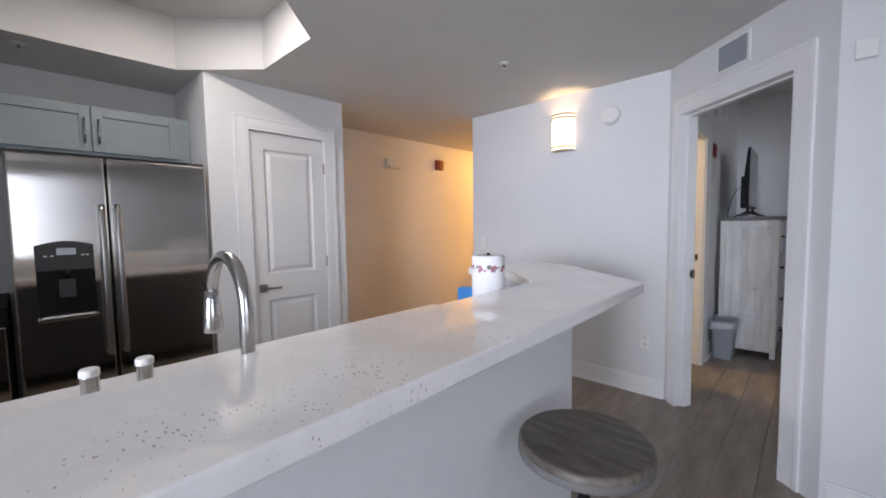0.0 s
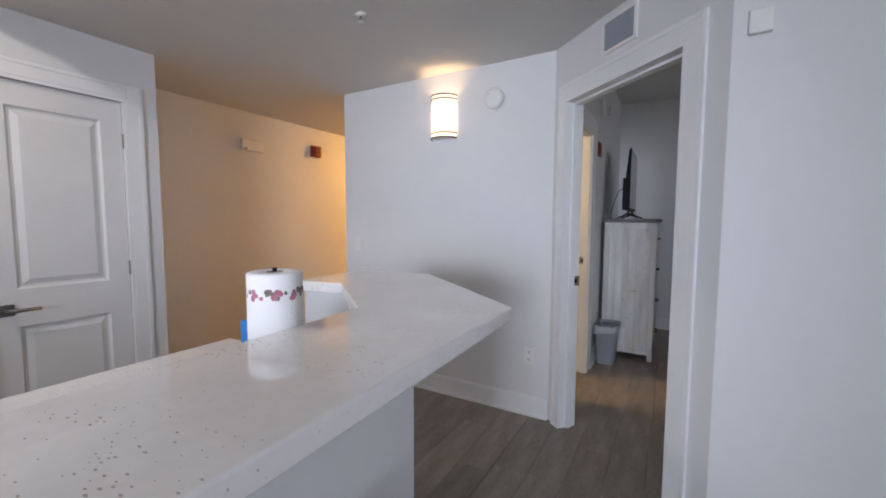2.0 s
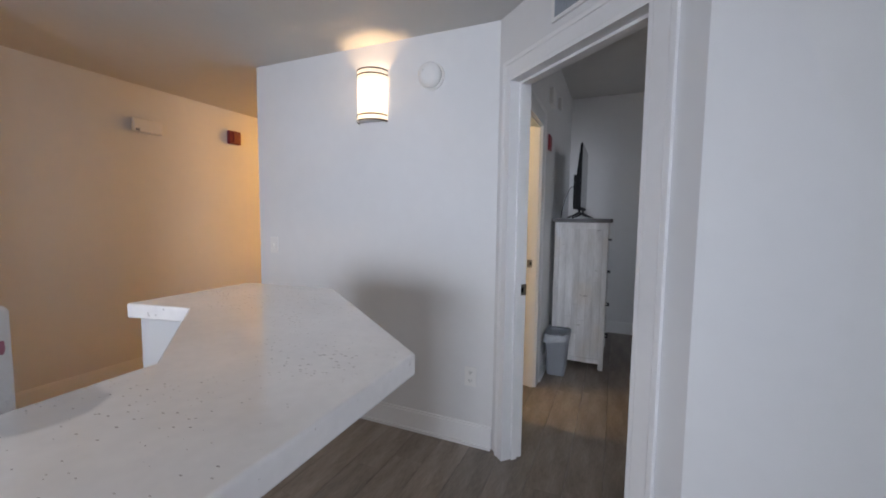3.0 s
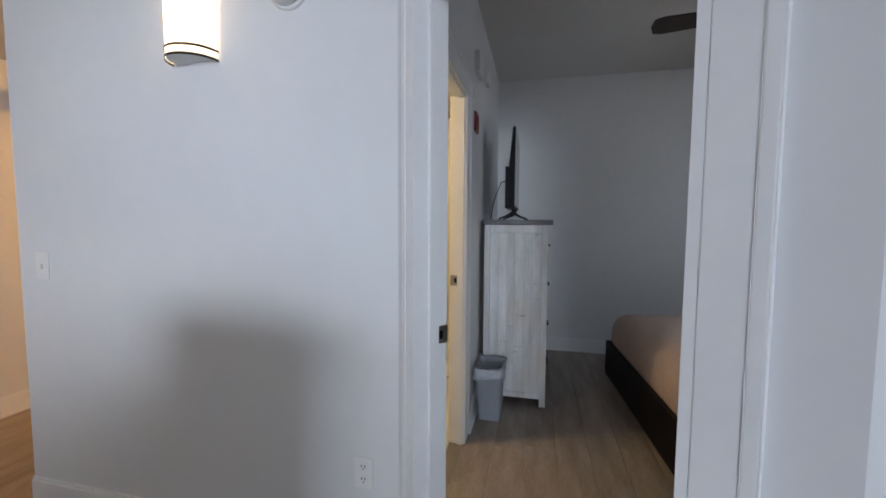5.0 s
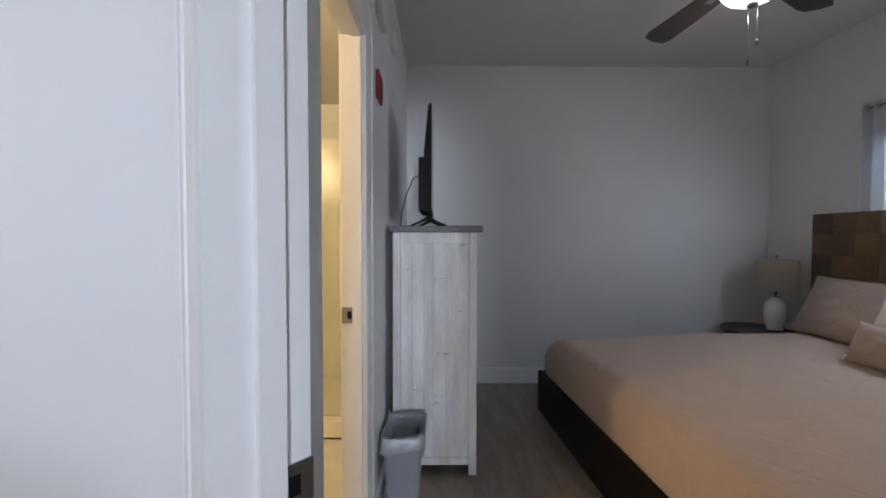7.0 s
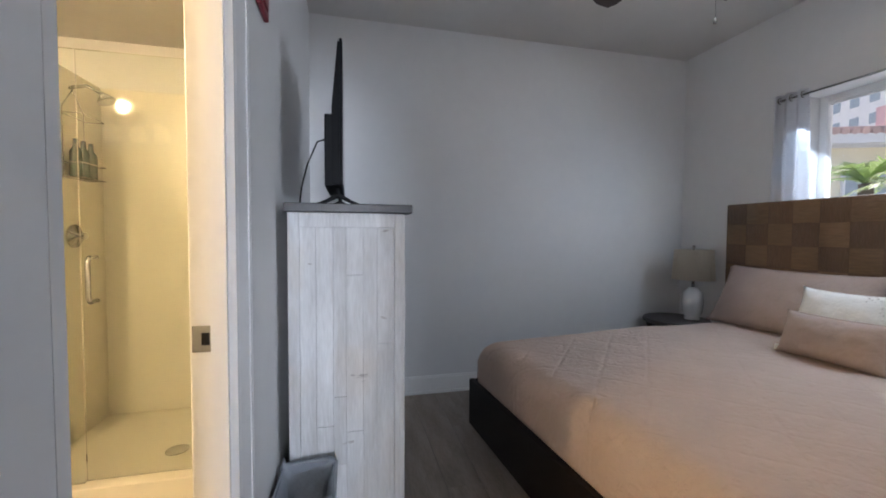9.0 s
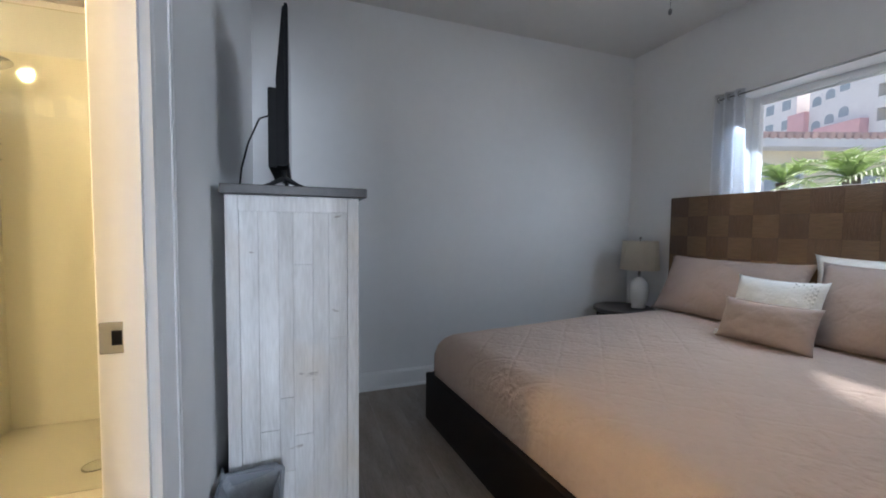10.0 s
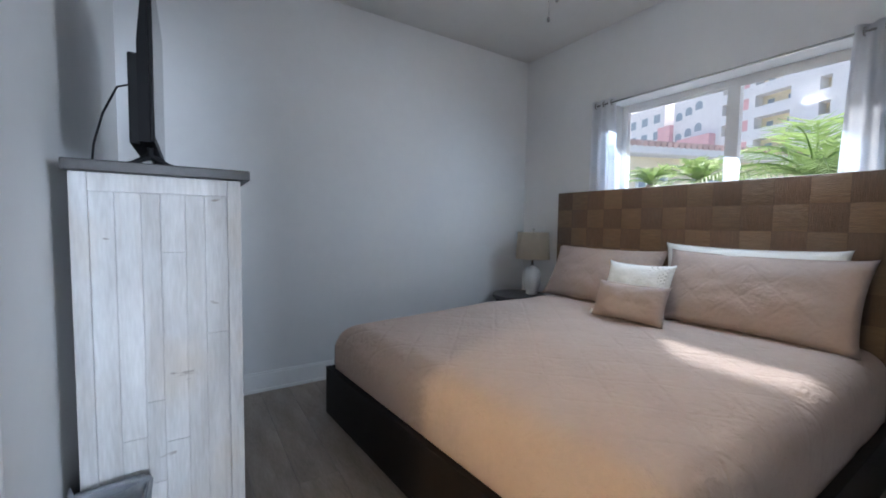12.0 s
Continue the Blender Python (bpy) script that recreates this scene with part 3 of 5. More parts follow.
PONY = [(-0.520, -1.58), (-0.545, 1.50), (-0.985, 1.885), (-1.235, 1.885), (-1.235, 1.715), (-1.030, 1.755), (-0.675, 1.46), (-0.635, -1.58)]
structure("wall_bar", prism(PONY, 0, ZB - TB - 0.001), PAINT, "white painted half wall below the bar top", "wall")
solo("sink_counter", prism([(-0.637, -1.58), (-0.677, 1.40), (-1.25, 1.40), (-1.25, -1.58)], 0.875, 0.912, 0.003), QUARTZ, "white quartz kitchen worktop beside the sink", "countertop")
# Cabinets out of view, darkened for what the refrigerator door mirrors.
bc = thing("base_cabinet", (-0.95, 0.0, 0), "unseen base cabinets below the sink worktop, darkened for the refrigerator reflection", "cabinet")
part("body", box(-1.20, -0.69, -1.56, 1.38, 0.1, 0.874), DARKCAB, bc)
part("plinth", box(-1.15, -0.70, -1.56, 1.38, 0.0, 0.1), MATTEB, bc)
for k in range(5):
    y = -1.55 + 0.585 * k
    dr = part("door", boxes((-1.222, -1.201, y + 0.005, y + 0.575, 0.12, 0.865), bevel=0.003), DARKCAB, bc)
    part("handle", tube([(-1.224, y + 0.52, 0.7), (-1.25, y + 0.52, 0.7), (-1.25, y + 0.52, 0.82), (-1.224, y + 0.52, 0.82)], 0.005, 8), CHROME, dr)


def faucet(x, y, z):
    f = thing("kitchen_faucet", (x, y, z), "brushed nickel gooseneck faucet beside the sink", "faucet")
    part("base", lathe([(0.027, z), (0.027, z + 0.008), (0.021, z + 0.014), (0.019, z + 0.05)], x, y), CHROME, f)
    neck = [(x, y, z + 0.05), (x, y, z + 0.14), (x, y, z + 0.215)]
    r = 0.118
    neck += [(x - r + r * math.cos(radians(a)), y, z + 0.225 + r * math.sin(radians(a))) for a in range(0, 175, 12)]
    part("spout", tube(neck, 0.0155, 16), CHROME, f)
    hx = x - 2 * r
    part("spray_head", tube([(hx, y, z + 0.245), (hx, y, z + 0.225), (hx, y, z + 0.22), (hx - 0.001, y, z + 0.145), (hx - 0.001, y, z + 0.135)], [0.017, 0.017, 0.019, 0.025, 0.023], 18), CHROME, f)
    part("lever", tube([(x, y + 0.018, z + 0.07), (x, y + 0.045, z + 0.075), (x, y + 0.085, z + 0.105)], [0.011, 0.009, 0.006], 10), CHROME, f)
    return f


faucet(-0.76, 0.307, 0.912)


def pump_bottle(x, y, z):
    b = thing("soap_bottle", (x, y, z), "slim silver soap dispenser standing on the worktop", "bottle", "soap bottles by the sink")
    part("body", lathe([(0.013, z), (0.014, z + 0.006), (0.014, z + 0.145), (0.0145, z + 0.147)], x, y, 20), CHROME, b)
    part("cap", lathe([(0.0150, z + 0.147), (0.0155, z + 0.149), (0.0155, z + 0.158), (0.013, z + 0.161)], x, y, 20), WHITEP, b, "white cap")
    return b


_pb = pump_bottle(-0.79, 0.040, 0.912)
copy_thing(_pb, pose(-0.79, 0.122, 0.912))


def fridge(x, y0, y1, ztop):
    seam = y0 + 0.435 * (y1 - y0)
    f = thing("refrigerator", ((x + XW) / 2, (y0 + y1) / 2, 0), "side-by-side stainless steel refrigerator with a water dispenser", "refrigerator")
    part("body", box(XW + 0.03, x - 0.075, y0 + 0.005, y1 - 0.005, 0.02, ztop - 0.015, 0.004), MATTEB, f, "black painted sides")
    part("grille", box(x - 0.06, x - 0.03, y0 + 0.02, y1 - 0.02, 0.02, 0.09), BLACKP, f)
    for a, b, side in ((y0, seam - 0.005, -1), (seam + 0.005, y1, 1)):
        d = part("door", box(x - 0.07, x, a, b, 0.10, ztop, 0.012, 3), STEEL, f, "stainless steel door")
        hy = seam + 0.036 * side
        part("handle", tube([(x, hy, 0.60), (x + 0.045, hy, 0.60), (x + 0.052, hy, 0.63), (x + 0.052, hy, 1.42), (x + 0.045, hy, 1.455), (x, hy, 1.455)], 0.0145, 12), NICKEL, d, "round steel bar handle")
    a, b = 0.008, 0.246
    m = Matrix(((0, 0, 1, x), (1, 0, 0, 0), (0, 1, 0, 0), (0, 0, 0, 1)))
    arch = [(a, 1.10), (b, 1.10)] + [(b - (b - a) * k / 12, 1.238 + 0.024 * math.sin(math.pi * k / 12)) for k in range(13)]
    df = part("dispenser_frame", turned(prism(arch, 0, 0.010, 0.002), m), DISP, f, "dark grey arched dispenser panel")
    part("dispenser_display", box(x + 0.010, x + 0.012, a + 0.085, b - 0.075, 1.185, 1.222), DGLASS, df, "pale lit display")
    for k in (0.035, 0.060, 0.185, 0.205):
        part("dispenser_key", box(x + 0.010, x + 0.0125, a + k, a + k + 0.012, 1.178, 1.184), WHITEP, df)
    part("dispenser_recess", boxes((x, x + 0.003, a + 0.010, b - 0.010, 0.85, 1.10), (x, x + 0.010, a, a + 0.010, 0.84, 1.10), (x, x + 0.010, b - 0.010, b, 0.84, 1.10)), BLACKP, f, "black dispenser niche")
    part("dispenser_spout", tube([(x + 0.012, (a + b) / 2, 1.10), (x + 0.014, (a + b) / 2, 1.055)], [0.022, 0.012], 12), BLACKP, f)
    part("dispenser_paddle", boxes((x + 0.003, x + 0.014, a + 0.085, b - 0.085, 0.95, 1.05), bevel=0.003), DISP, f)
    part("drip_tray", box(x, x + 0.026, a - 0.004, b + 0.004, 0.826, 0.845, 0.004), STEEL, f, "steel drip tray lip")
    part("badge", turned(lathe([(0.014, 0), (0.014, 0.002)], 0, 0, 16), pose(x, y1 - 0.11, ztop - 0.085, 0, 90, 0)), CHROME, f)
    for y in (y0 + 0.01, y1 - 0.07):
        part("hinge_cover", box(x - 0.075, x - 0.01, y, y + 0.06, ztop, ztop + 0.014, 0.003), DISP, f)
    return f


fridge(-2.85, -0.075, 0.845, 1.733)


def wall_cabinet(x, y0, y1, z0, z1):
    c = thing("wall_cabinet", ((x + XW) / 2, (y0 + y1) / 2, z0), "grey shaker cabinet mounted above the refrigerator", "cabinet")
    part("body", box(XW + 0.002, x, y0, y1, z0, z1, 0.002), CABG, c)
    mid = 0.315
    for a, b, hy in ((y0 + 0.01, mid - 0.003, mid - 0.035), (mid + 0.003, y1 - 0.075, mid + 0.035)):
        s = 0.055
        d = part("door", box(x, x + 0.008, a + s - 0.004, b - s + 0.004, z0 + 0.02 + s - 0.004, z1 - 0.008 - s), CABG, c)
        for r in ((a, a + s, z0 + 0.02, z1 - 0.012), (b - s, b, z0 + 0.02, z1 - 0.012)):
            part("stile", box(x, x + 0.019, *r, 0.0015), CABG, d)
        for r in ((a + s, b - s, z0 + 0.02, z0 + 0.02 + s), (a + s, b - s, z1 - 0.012 - s, z1 - 0.012)):
            part("rail", box(x, x + 0.019, *r, 0.0015), CABG, d)
        part("handle", tube([(x + 0.018, hy, z0 + 0.075), (x + 0.045, hy, z0 + 0.075), (x + 0.045, hy, z0 + 0.225), (x + 0.018, hy, z0 + 0.225)], 0.006, 8), CHROME, d, "satin bar handle")
    return c


wall_cabinet(-3.25, -0.22, 0.866, 1.80, 2.115)
rg = thing("kitchen_range", (-3.22, -0.48, 0), "black and steel kitchen range beside the refrigerator", "stove")
part("body", box(XW + 0.02, -2.93, -0.86, -0.105, 0.05, 0.905, 0.004), MATTEB, rg)
part("cooktop", box(XW + 0.02, -2.90, -0.862, -0.103, 0.905, 0.925, 0.004), BLACKP, rg)
od = part("oven_door", box(-2.93, -2.89, -0.85, -0.115, 0.22, 0.82, 0.006), STEEL, rg)
part("handle", tube([(-2.89, -0.80, 0.77), (-2.85, -0.80, 0.77), (-2.85, -0.16, 0.77), (-2.89, -0.16, 0.77)], 0.011, 10), STEEL, od)
part("drawer", box(-2.93, -2.90, -0.85, -0.115, 0.06, 0.21, 0.005), STEEL, rg)


def paper_towel(x, y, z):
    p = thing("paper_towel_roll", (x, y, z), "white paper towel roll printed with pink flowers on the bar", "paper towel")
    r = 0.064
    prof = [(r - 0.002, z + 0.006), (r, z + 0.010), (r, z + 0.276), (r - 0.003, z + 0.280), (0.02, z + 0.280), (0.02, z + 0.20)]
    part("roll", lathe(prof, x, y, 40), PAPER, p)
    part("core", lathe([(0.019, z + 0.2), (0.019, z + 0.2805)], x, y, 20), SEATW, p, "brown cardboard core")
    part("holder_base", lathe([(0.062, z - 0.006), (0.062, z + 0.002), (0.05, z + 0.006)], x, y, 32), CHROME, p)
    part("holder_rod", lathe([(0.005, z + 0.2), (0.005, z + 0.285), (0.007, z + 0.289)], x, y, 12), BLACKP, p)
    rng = random.Random(4)
    for a in range(150, 400, 13):
        n = 3 if rng.random() < 0.75 else 1
        for _ in range(n):
            s, da, dz = rng.uniform(0.004, 0.009), rng.uniform(-6, 6), rng.uniform(-0.009, 0.009)
            ang = radians(a + da)
            bm = bmesh.new()
            bmesh.ops.create_circle(bm, cap_ends=True, segments=7, radius=s)
            for v in bm.verts:
                v.co *= rng.uniform(0.7, 1.2)
            # wrap the printed petal on the roll
            for v in bm.verts:
                th = ang + v.co.x / r
                v.co = Vector((x + (r + 0.0006) * math.cos(th), y + (r + 0.0006) * math.sin(th), z + 0.232 + dz + v.co.y))
            bmesh.ops.recalc_face_normals(bm, faces=bm.faces)
            part("printed_flower", bm, PINK if rng.random() < 0.68 else GREEN, p)
    return p


paper_towel(-0.768, 1.228, 0.918)


# blue and white goods behind the bar, on the worktop
bt = thing("blue_box", (-0.93, 1.29, 0.912), "blue plastic container standing on the worktop", "container")
part("body", turned(box(-0.035, 0.05, -0.03, 0.03, 0, 0.135, 0.006), pose(-0.93, 1.29, 0.912, 0, 0, 20)), BLUE, bt)
part("label", turned(box(0.052, 0.0535, -0.018, 0.018, 0.03, 0.085), pose(-0.93, 1.29, 0.912, 0, 0, 20)), WHITEP, bt)
tn = thing("steel_tin", (-0.85, 1.27, 0.912), "small shiny tin beside the blue container", "tin")
part("body", lathe([(0.022, 0.912), (0.024, 0.915), (0.024, 1.032), (0.022, 1.035)], -0.85, 1.27, 20), CHROME, tn)


def bar_stool(x, y):
    s = thing("bar_stool", (x, y, 0), "round dark wooden bar stool on a black metal stem", "stool")
    part("seat", lathe([(0.164, 0.653), (0.184, 0.657), (0.188, 0.669), (0.187, 0.691), (0.179, 0.698)], x, y, 56), SEATW, s, "weathered dark wood round seat")
    part("seat_band", lathe([(0.1885, 0.655), (0.1895, 0.657), (0.1895, 0.675), (0.1885, 0.677)], x, y, 56), GREYW, s, "grey worn edge band")
    part("mount", boxes((x - 0.07, x + 0.07, y - 0.07, y + 0.07, 0.641, 0.653), bevel=0.004), MATTEB, s)
    part("stem", lathe([(0.024, 0.05), (0.024, 0.42), (0.017, 0.425), (0.017, 0.611), (0.030, 0.616), (0.030, 0.641)], x, y, 24), BLACKP, s)
    part("foot_ring", tube([(x + 0.15 * math.cos(radians(a)), y + 0.15 * math.sin(radians(a)), 0.27) for a in range(0, 361, 15)], 0.009, 8), MATTEB, s)
    part("base", lathe([(0.20, 0.0), (0.20, 0.012), (0.12, 0.03), (0.03, 0.055)], x, y, 48), MATTEB, s)
    return s


bar_stool(-0.298, 1.055)


# ---- wall fittings ----
def half_shell(x, y, z0, z1, r, depth, seg=24, cap=False):
    bm = bmesh.new()
    pts = [(x + r * math.cos(math.pi + math.pi * k / seg), y + depth * math.sin(math.pi + math.pi * k / seg)) for k in range(seg + 1)]
    lo, hi = ([bm.verts.new((a, b, z)) for a, b in pts] for z in (z0, z1))
    for k in range(seg):
        bm.faces.new((lo[k], lo[k + 1], hi[k + 1], hi[k])).smooth = True
    if cap:
        bm.faces.new(lo), bm.faces.new(hi)
    bmesh.ops.solidify(bm, geom=list(bm.faces), thickness=0.003)
    return bm


def sconce(x, y):
    s = thing("wall_sconce", (x, y, 2.07), "lit half-round white glass wall sconce with nickel bands", "wall lamp")
    r, d = 0.098, 0.095
    part("shade", half_shell(x, y - 0.004, 1.915, 2.205, r, d), SHADE_GLOW, s, "glowing white glass shade")
    part("back_plate", boxes((x - 0.09, x + 0.09, y - 0.006, y, 1.92, 2.20)), WHITEP, s)
    part("bottom_glass", prism([(x + 0.095 * math.cos(math.pi + math.pi * k / 24), y - 0.004 + 0.092 * math.sin(math.pi + math.pi * k / 24)) for k in range(25)], 1.916, 1.920), PAPER, s, "white glass bottom")
    for z in (1.912, 1.944, 2.180, 2.208):
        part("band", half_shell(x, y - 0.004, z - 0.0045, z + 0.0045, r + 0.004, d + 0.004), BRONZE, s, "thin dark metal band")
    return s


sconce(-1.40, YC)


def smoke_detector(x, z):
    s = thing("smoke_detector", (x, YC, z), "round white smoke detector fixed on the wall", "smoke detector")
    part("base", turned(lathe([(0.078, 0), (0.078, 0.012), (0.072, 0.016)], 0, 0, 36), pose(x, YC, z, 90, 0, 0)), WHITEP, s)
    part("cover", turned(lathe([(0.070, 0.016), (0.068, 0.048), (0.056, 0.060), (0.03, 0.063)], 0, 0, 36), pose(x, YC, z, 90, 0, 0)), WHITEP, s)
    part("button", turned(lathe([(0.010, 0.058), (0.010, 0.065)], 0.02, 0.018, 12), pose(x - 0.045, YC + 0.003, z, 90, 0, 0)), MATTEB, s)
    part("test_key", turned(lathe([(0.013, 0.03), (0.013, 0.044)], 0, 0, 12), pose(x + 0.035, YC, z - 0.035, 90, 0, 0)), WHITEP, s)


smoke_detector(-1.002, 2.138)


def wall_plate(name, label, category, place, m, rocker):
    """A cover plate at the pose m: local x along the wall, -y out of it."""
    w = thing(name, place, label, category)
    part("plate", turned(box(-0.036, 0.036, -0.006, 0, -0.058, 0.058, 0.002), m), WHITEP, w)
    if rocker:
        part("toggle", turned(box(-0.005, 0.005, -0.016, -0.006, -0.012, 0.010, 0.002), m), WHITEP, w)
    else:
        for z in (-0.024, 0.024):
            so = part("socket", turned(box(-0.017, 0.017, -0.008, -0.006, z - 0.015, z + 0.015, 0.001), m), WHITEP, w)
            part("slots", turned(boxes((-0.008, -0.005, -0.0086, -0.0079, z - 0.002, z + 0.008), (0.005, 0.008, -0.0086, -0.0079, z - 0.002, z + 0.008), (-0.002, 0.002, -0.0086, -0.0079, z - 0.011, z - 0.006)), m), BLACKP, so)


wall_plate("light_switch", "white toggle light switch on the sconce wall", "light switch", (-2.25, YC, 1.12), pose(-2.25, YC, 1.12), True)
wall_plate("wall_outlet", "white double wall outlet near the baseboard", "outlet", (-0.735, YC, 0.41), pose(-0.735, YC, 0.41), False)

th = thing("thermostat", (0.30, YR, 2.01), "small white wall box high beside the bedroom door", "thermostat")
part("body", box(0.268, 0.338, YR - 0.028, YR, 1.975, 2.055, 0.005), WHITEP, th)
part("vent_slot", box(0.278, 0.328, YR - 0.029, YR - 0.0275, 1.985, 1.993), WHITEP, th)

# return air grille on the slanting wall
gr = thing("air_vent", (-0.32, 2.88, 2.26), "white louvred air vent above the bedroom doorway", "vent")
G0, G1, GZ0, GZ1 = 0.43, 0.665, 2.175, 2.345
part("frame", slant(boxes((G0, G1, -0.010, 0, GZ0, GZ0 + 0.016), (G0, G1, -0.010, 0, GZ1 - 0.016, GZ1), (G0, G0 + 0.016, -0.010, 0, GZ0 + 0.016, GZ1 - 0.016), (G1 - 0.016, G1, -0.010, 0, GZ0 + 0.016, GZ1 - 0.016))), WHITEP, gr)
# Shade inside the white vent is painted: black sheet behind, slats greyed.
part("shade_backing", slant(box(G0 + 0.016, G1 - 0.016, -0.003, -0.001, GZ0 + 0.016, GZ1 - 0.016)), MATTEB, gr)
for k in range(14):
    a = G0 + 0.022 + k * 0.0152
    part("slat", slant(turned(box(-0.0045, 0.0045, -0.001, 0.001, GZ0 + 0.017, GZ1 - 0.017), pose(a, -0.006, 0, 0, 0, 35))), GREYB, gr)

ck = thing("hall_alarm_box", (XW, 3.10, 2.05), "white plastic alarm box high on the hall wall", "alarm box")
part("body", box(XW, XW + 0.045, 2.985, 3.215, 1.995, 2.105, 0.01), WHITEP, ck)
part("button", box(XW + 0.045, XW + 0.048, 3.00, 3.03, 2.0, 2.02), GREYB, ck)


def strobe(base, bm_body, bm_lens):
    s = thing("fire_strobe", base, "red fire alarm strobe fixed on the wall", "fire alarm", "fire alarm strobes")
    part("body", bm_body, REDP, s)
    part("lens", bm_lens, REDP, s)


strobe((XW, 3.91, 2.11), box(XW, XW + 0.045, 3.845, 3.975, 2.045, 2.175, 0.008), box(XW + 0.045, XW + 0.055, 3.88, 3.94, 2.06, 2.16, 0.004))
strobe((BX, 4.46, 1.965), box(BX, BX + 0.016, 4.40, 4.52, 1.90, 2.025, 0.005), box(BX + 0.016, BX + 0.022, 4.43, 4.49, 1.92, 2.0, 0.003))
ch = thing("door_chime", (BX, 4.5, 2.33), "white door chime box high on the bedroom wall", "door chime")
part("body", box(BX, BX + 0.035, 4.41, 4.58, 2.27, 2.40, 0.006), WHITEP, ch)
ch2 = thing("motion_sensor", (BX, 4.95, 2.42), "small white wall box near the bedroom ceiling", "sensor")
part("body", box(BX, BX + 0.03, 4.92, 5.02, 2.36, 2.46, 0.006), WHITEP, ch2)


def sprinkler(x, y):
    s = thing("fire_sprinkler", (x, y, CZ), "small metal fire sprinkler under the ceiling", "sprinkler", "ceiling sprinklers")
    part("rosette", lathe([(0.012, CZ - 0.010), (0.027, CZ - 0.004), (0.029, CZ)], x, y, 24), WHITEP, s)
    part("head", lathe([(0.017, CZ - 0.036), (0.017, CZ - 0.033), (0.006, CZ - 0.031), (0.007, CZ - 0.010)], x, y, 16), CHROME, s)
    return s


_sp = sprinkler(-1.365, 2.222)
copy_thing(_sp, pose(-3.14, 0.02, CZ))

dl = thing("downlight", (-2.1, 0.55, TZ), "lit round recessed downlight in the ceiling tray", "downlight")
part("ring", lathe([(0.075, TZ - 0.006), (0.085, TZ - 0.003), (0.085, TZ - 0.001)], -2.1, 0.55, 32), WHITEP, dl)
part("lens", lathe([(0.055, TZ - 0.008), (0.055, TZ - 0.0065)], -2.1, 0.55, 32), SPOT_GLOW, dl)


# ---- bedroom ----
def armoire(x0, x1, y0, y1, z1):
    """Tall chest whose plank side looks towards -y and whose front looks towards +x."""
    c = thing("armoire", ((x0 + x1) / 2, (y0 + y1) / 2, 0), "tall whitewashed plank armoire with a dark top", "armoire")
    part("top", box(x0 - 0.012, x1 + 0.028, y0 - 0.022, y1 + 0.022, z1 - 0.034, z1, 0.004), DARKTOP, c, "dark stained top")
    zt, zb = z1 - 0.035, 0.055
    part("back", box(x0, x0 + 0.02, y0 + 0.02, y1 - 0.02, zb, zt), WASH, c)
    part("carcass", box(x0 + 0.02, x1 - 0.03, y0 + 0.016, y1 - 0.016, zb, zt - 0.002), WASH, c)
    st = 0.042
    for y in (y0, y1):
        s = 1 if y == y0 else -1
        for a, b in ((x0, x0 + st), (x1 - st, x1)):
            ya, yb = sorted((y, y + s * st))
            part("post", box(a, b, ya, yb, 0.0, zt, 0.003), WASH, c)
        ya, yb = sorted((y + s * 0.004, y + s * 0.022))
        part("rail", box(x0 + st, x1 - st, ya, yb, zt - 0.055, zt, 0.002), WASH, c)
        part("rail", box(x0 + st, x1 - st, ya, yb, zb, zb + 0.04, 0.002), WASH, c)
        ws = (0.062, 0.066, 0.050, 0.068, 0.056, 0.069)
        tot = sum(ws)
        a = x0 + st
        for w in ws:
            b = a + w / tot * (x1 - x0 - 2 * st)
            ya, yb = sorted((y + s * 0.010, y + s * 0.024))
            cuts = [zb + 0.04] + {1: [0.46], 2: [0.30, 0.575], 3: [0.43, 1.06], 5: [0.78]}.get(ws.index(w), []) + [zt - 0.055]
            for lo, hi in zip(cuts, cuts[1:]):
                part("plank", box(a + 0.0006, b - 0.0006, ya, yb, lo + 0.0004, hi - 0.0004, 0.0015, 1), WASH, c)
            a = b
    zs = (zb + 0.01, 0.36, 0.68, 0.99, zt - 0.01)
    for a, b in zip(zs, zs[1:]):
        d = part("drawer", box(x1 - 0.03, x1 - 0.004, y0 + st + 0.004, y1 - st - 0.004, a + 0.004, b - 0.004, 0.003), WASH, c)
        part("handle", tube([(x1 - 0.004, (y0 + y1) / 2 - 0.06, (a + b) / 2), (x1 + 0.02, (y0 + y1) / 2 - 0.06, (a + b) / 2), (x1 + 0.02, (y0 + y1) / 2 + 0.06, (a + b) / 2), (x1 - 0.004, (y0 + y1) / 2 + 0.06, (a + b) / 2)], 0.006, 8), MATTEB, d)
    return c


AZ = 1.338
armoire(-0.502, -0.056, 4.705, 5.50, AZ)


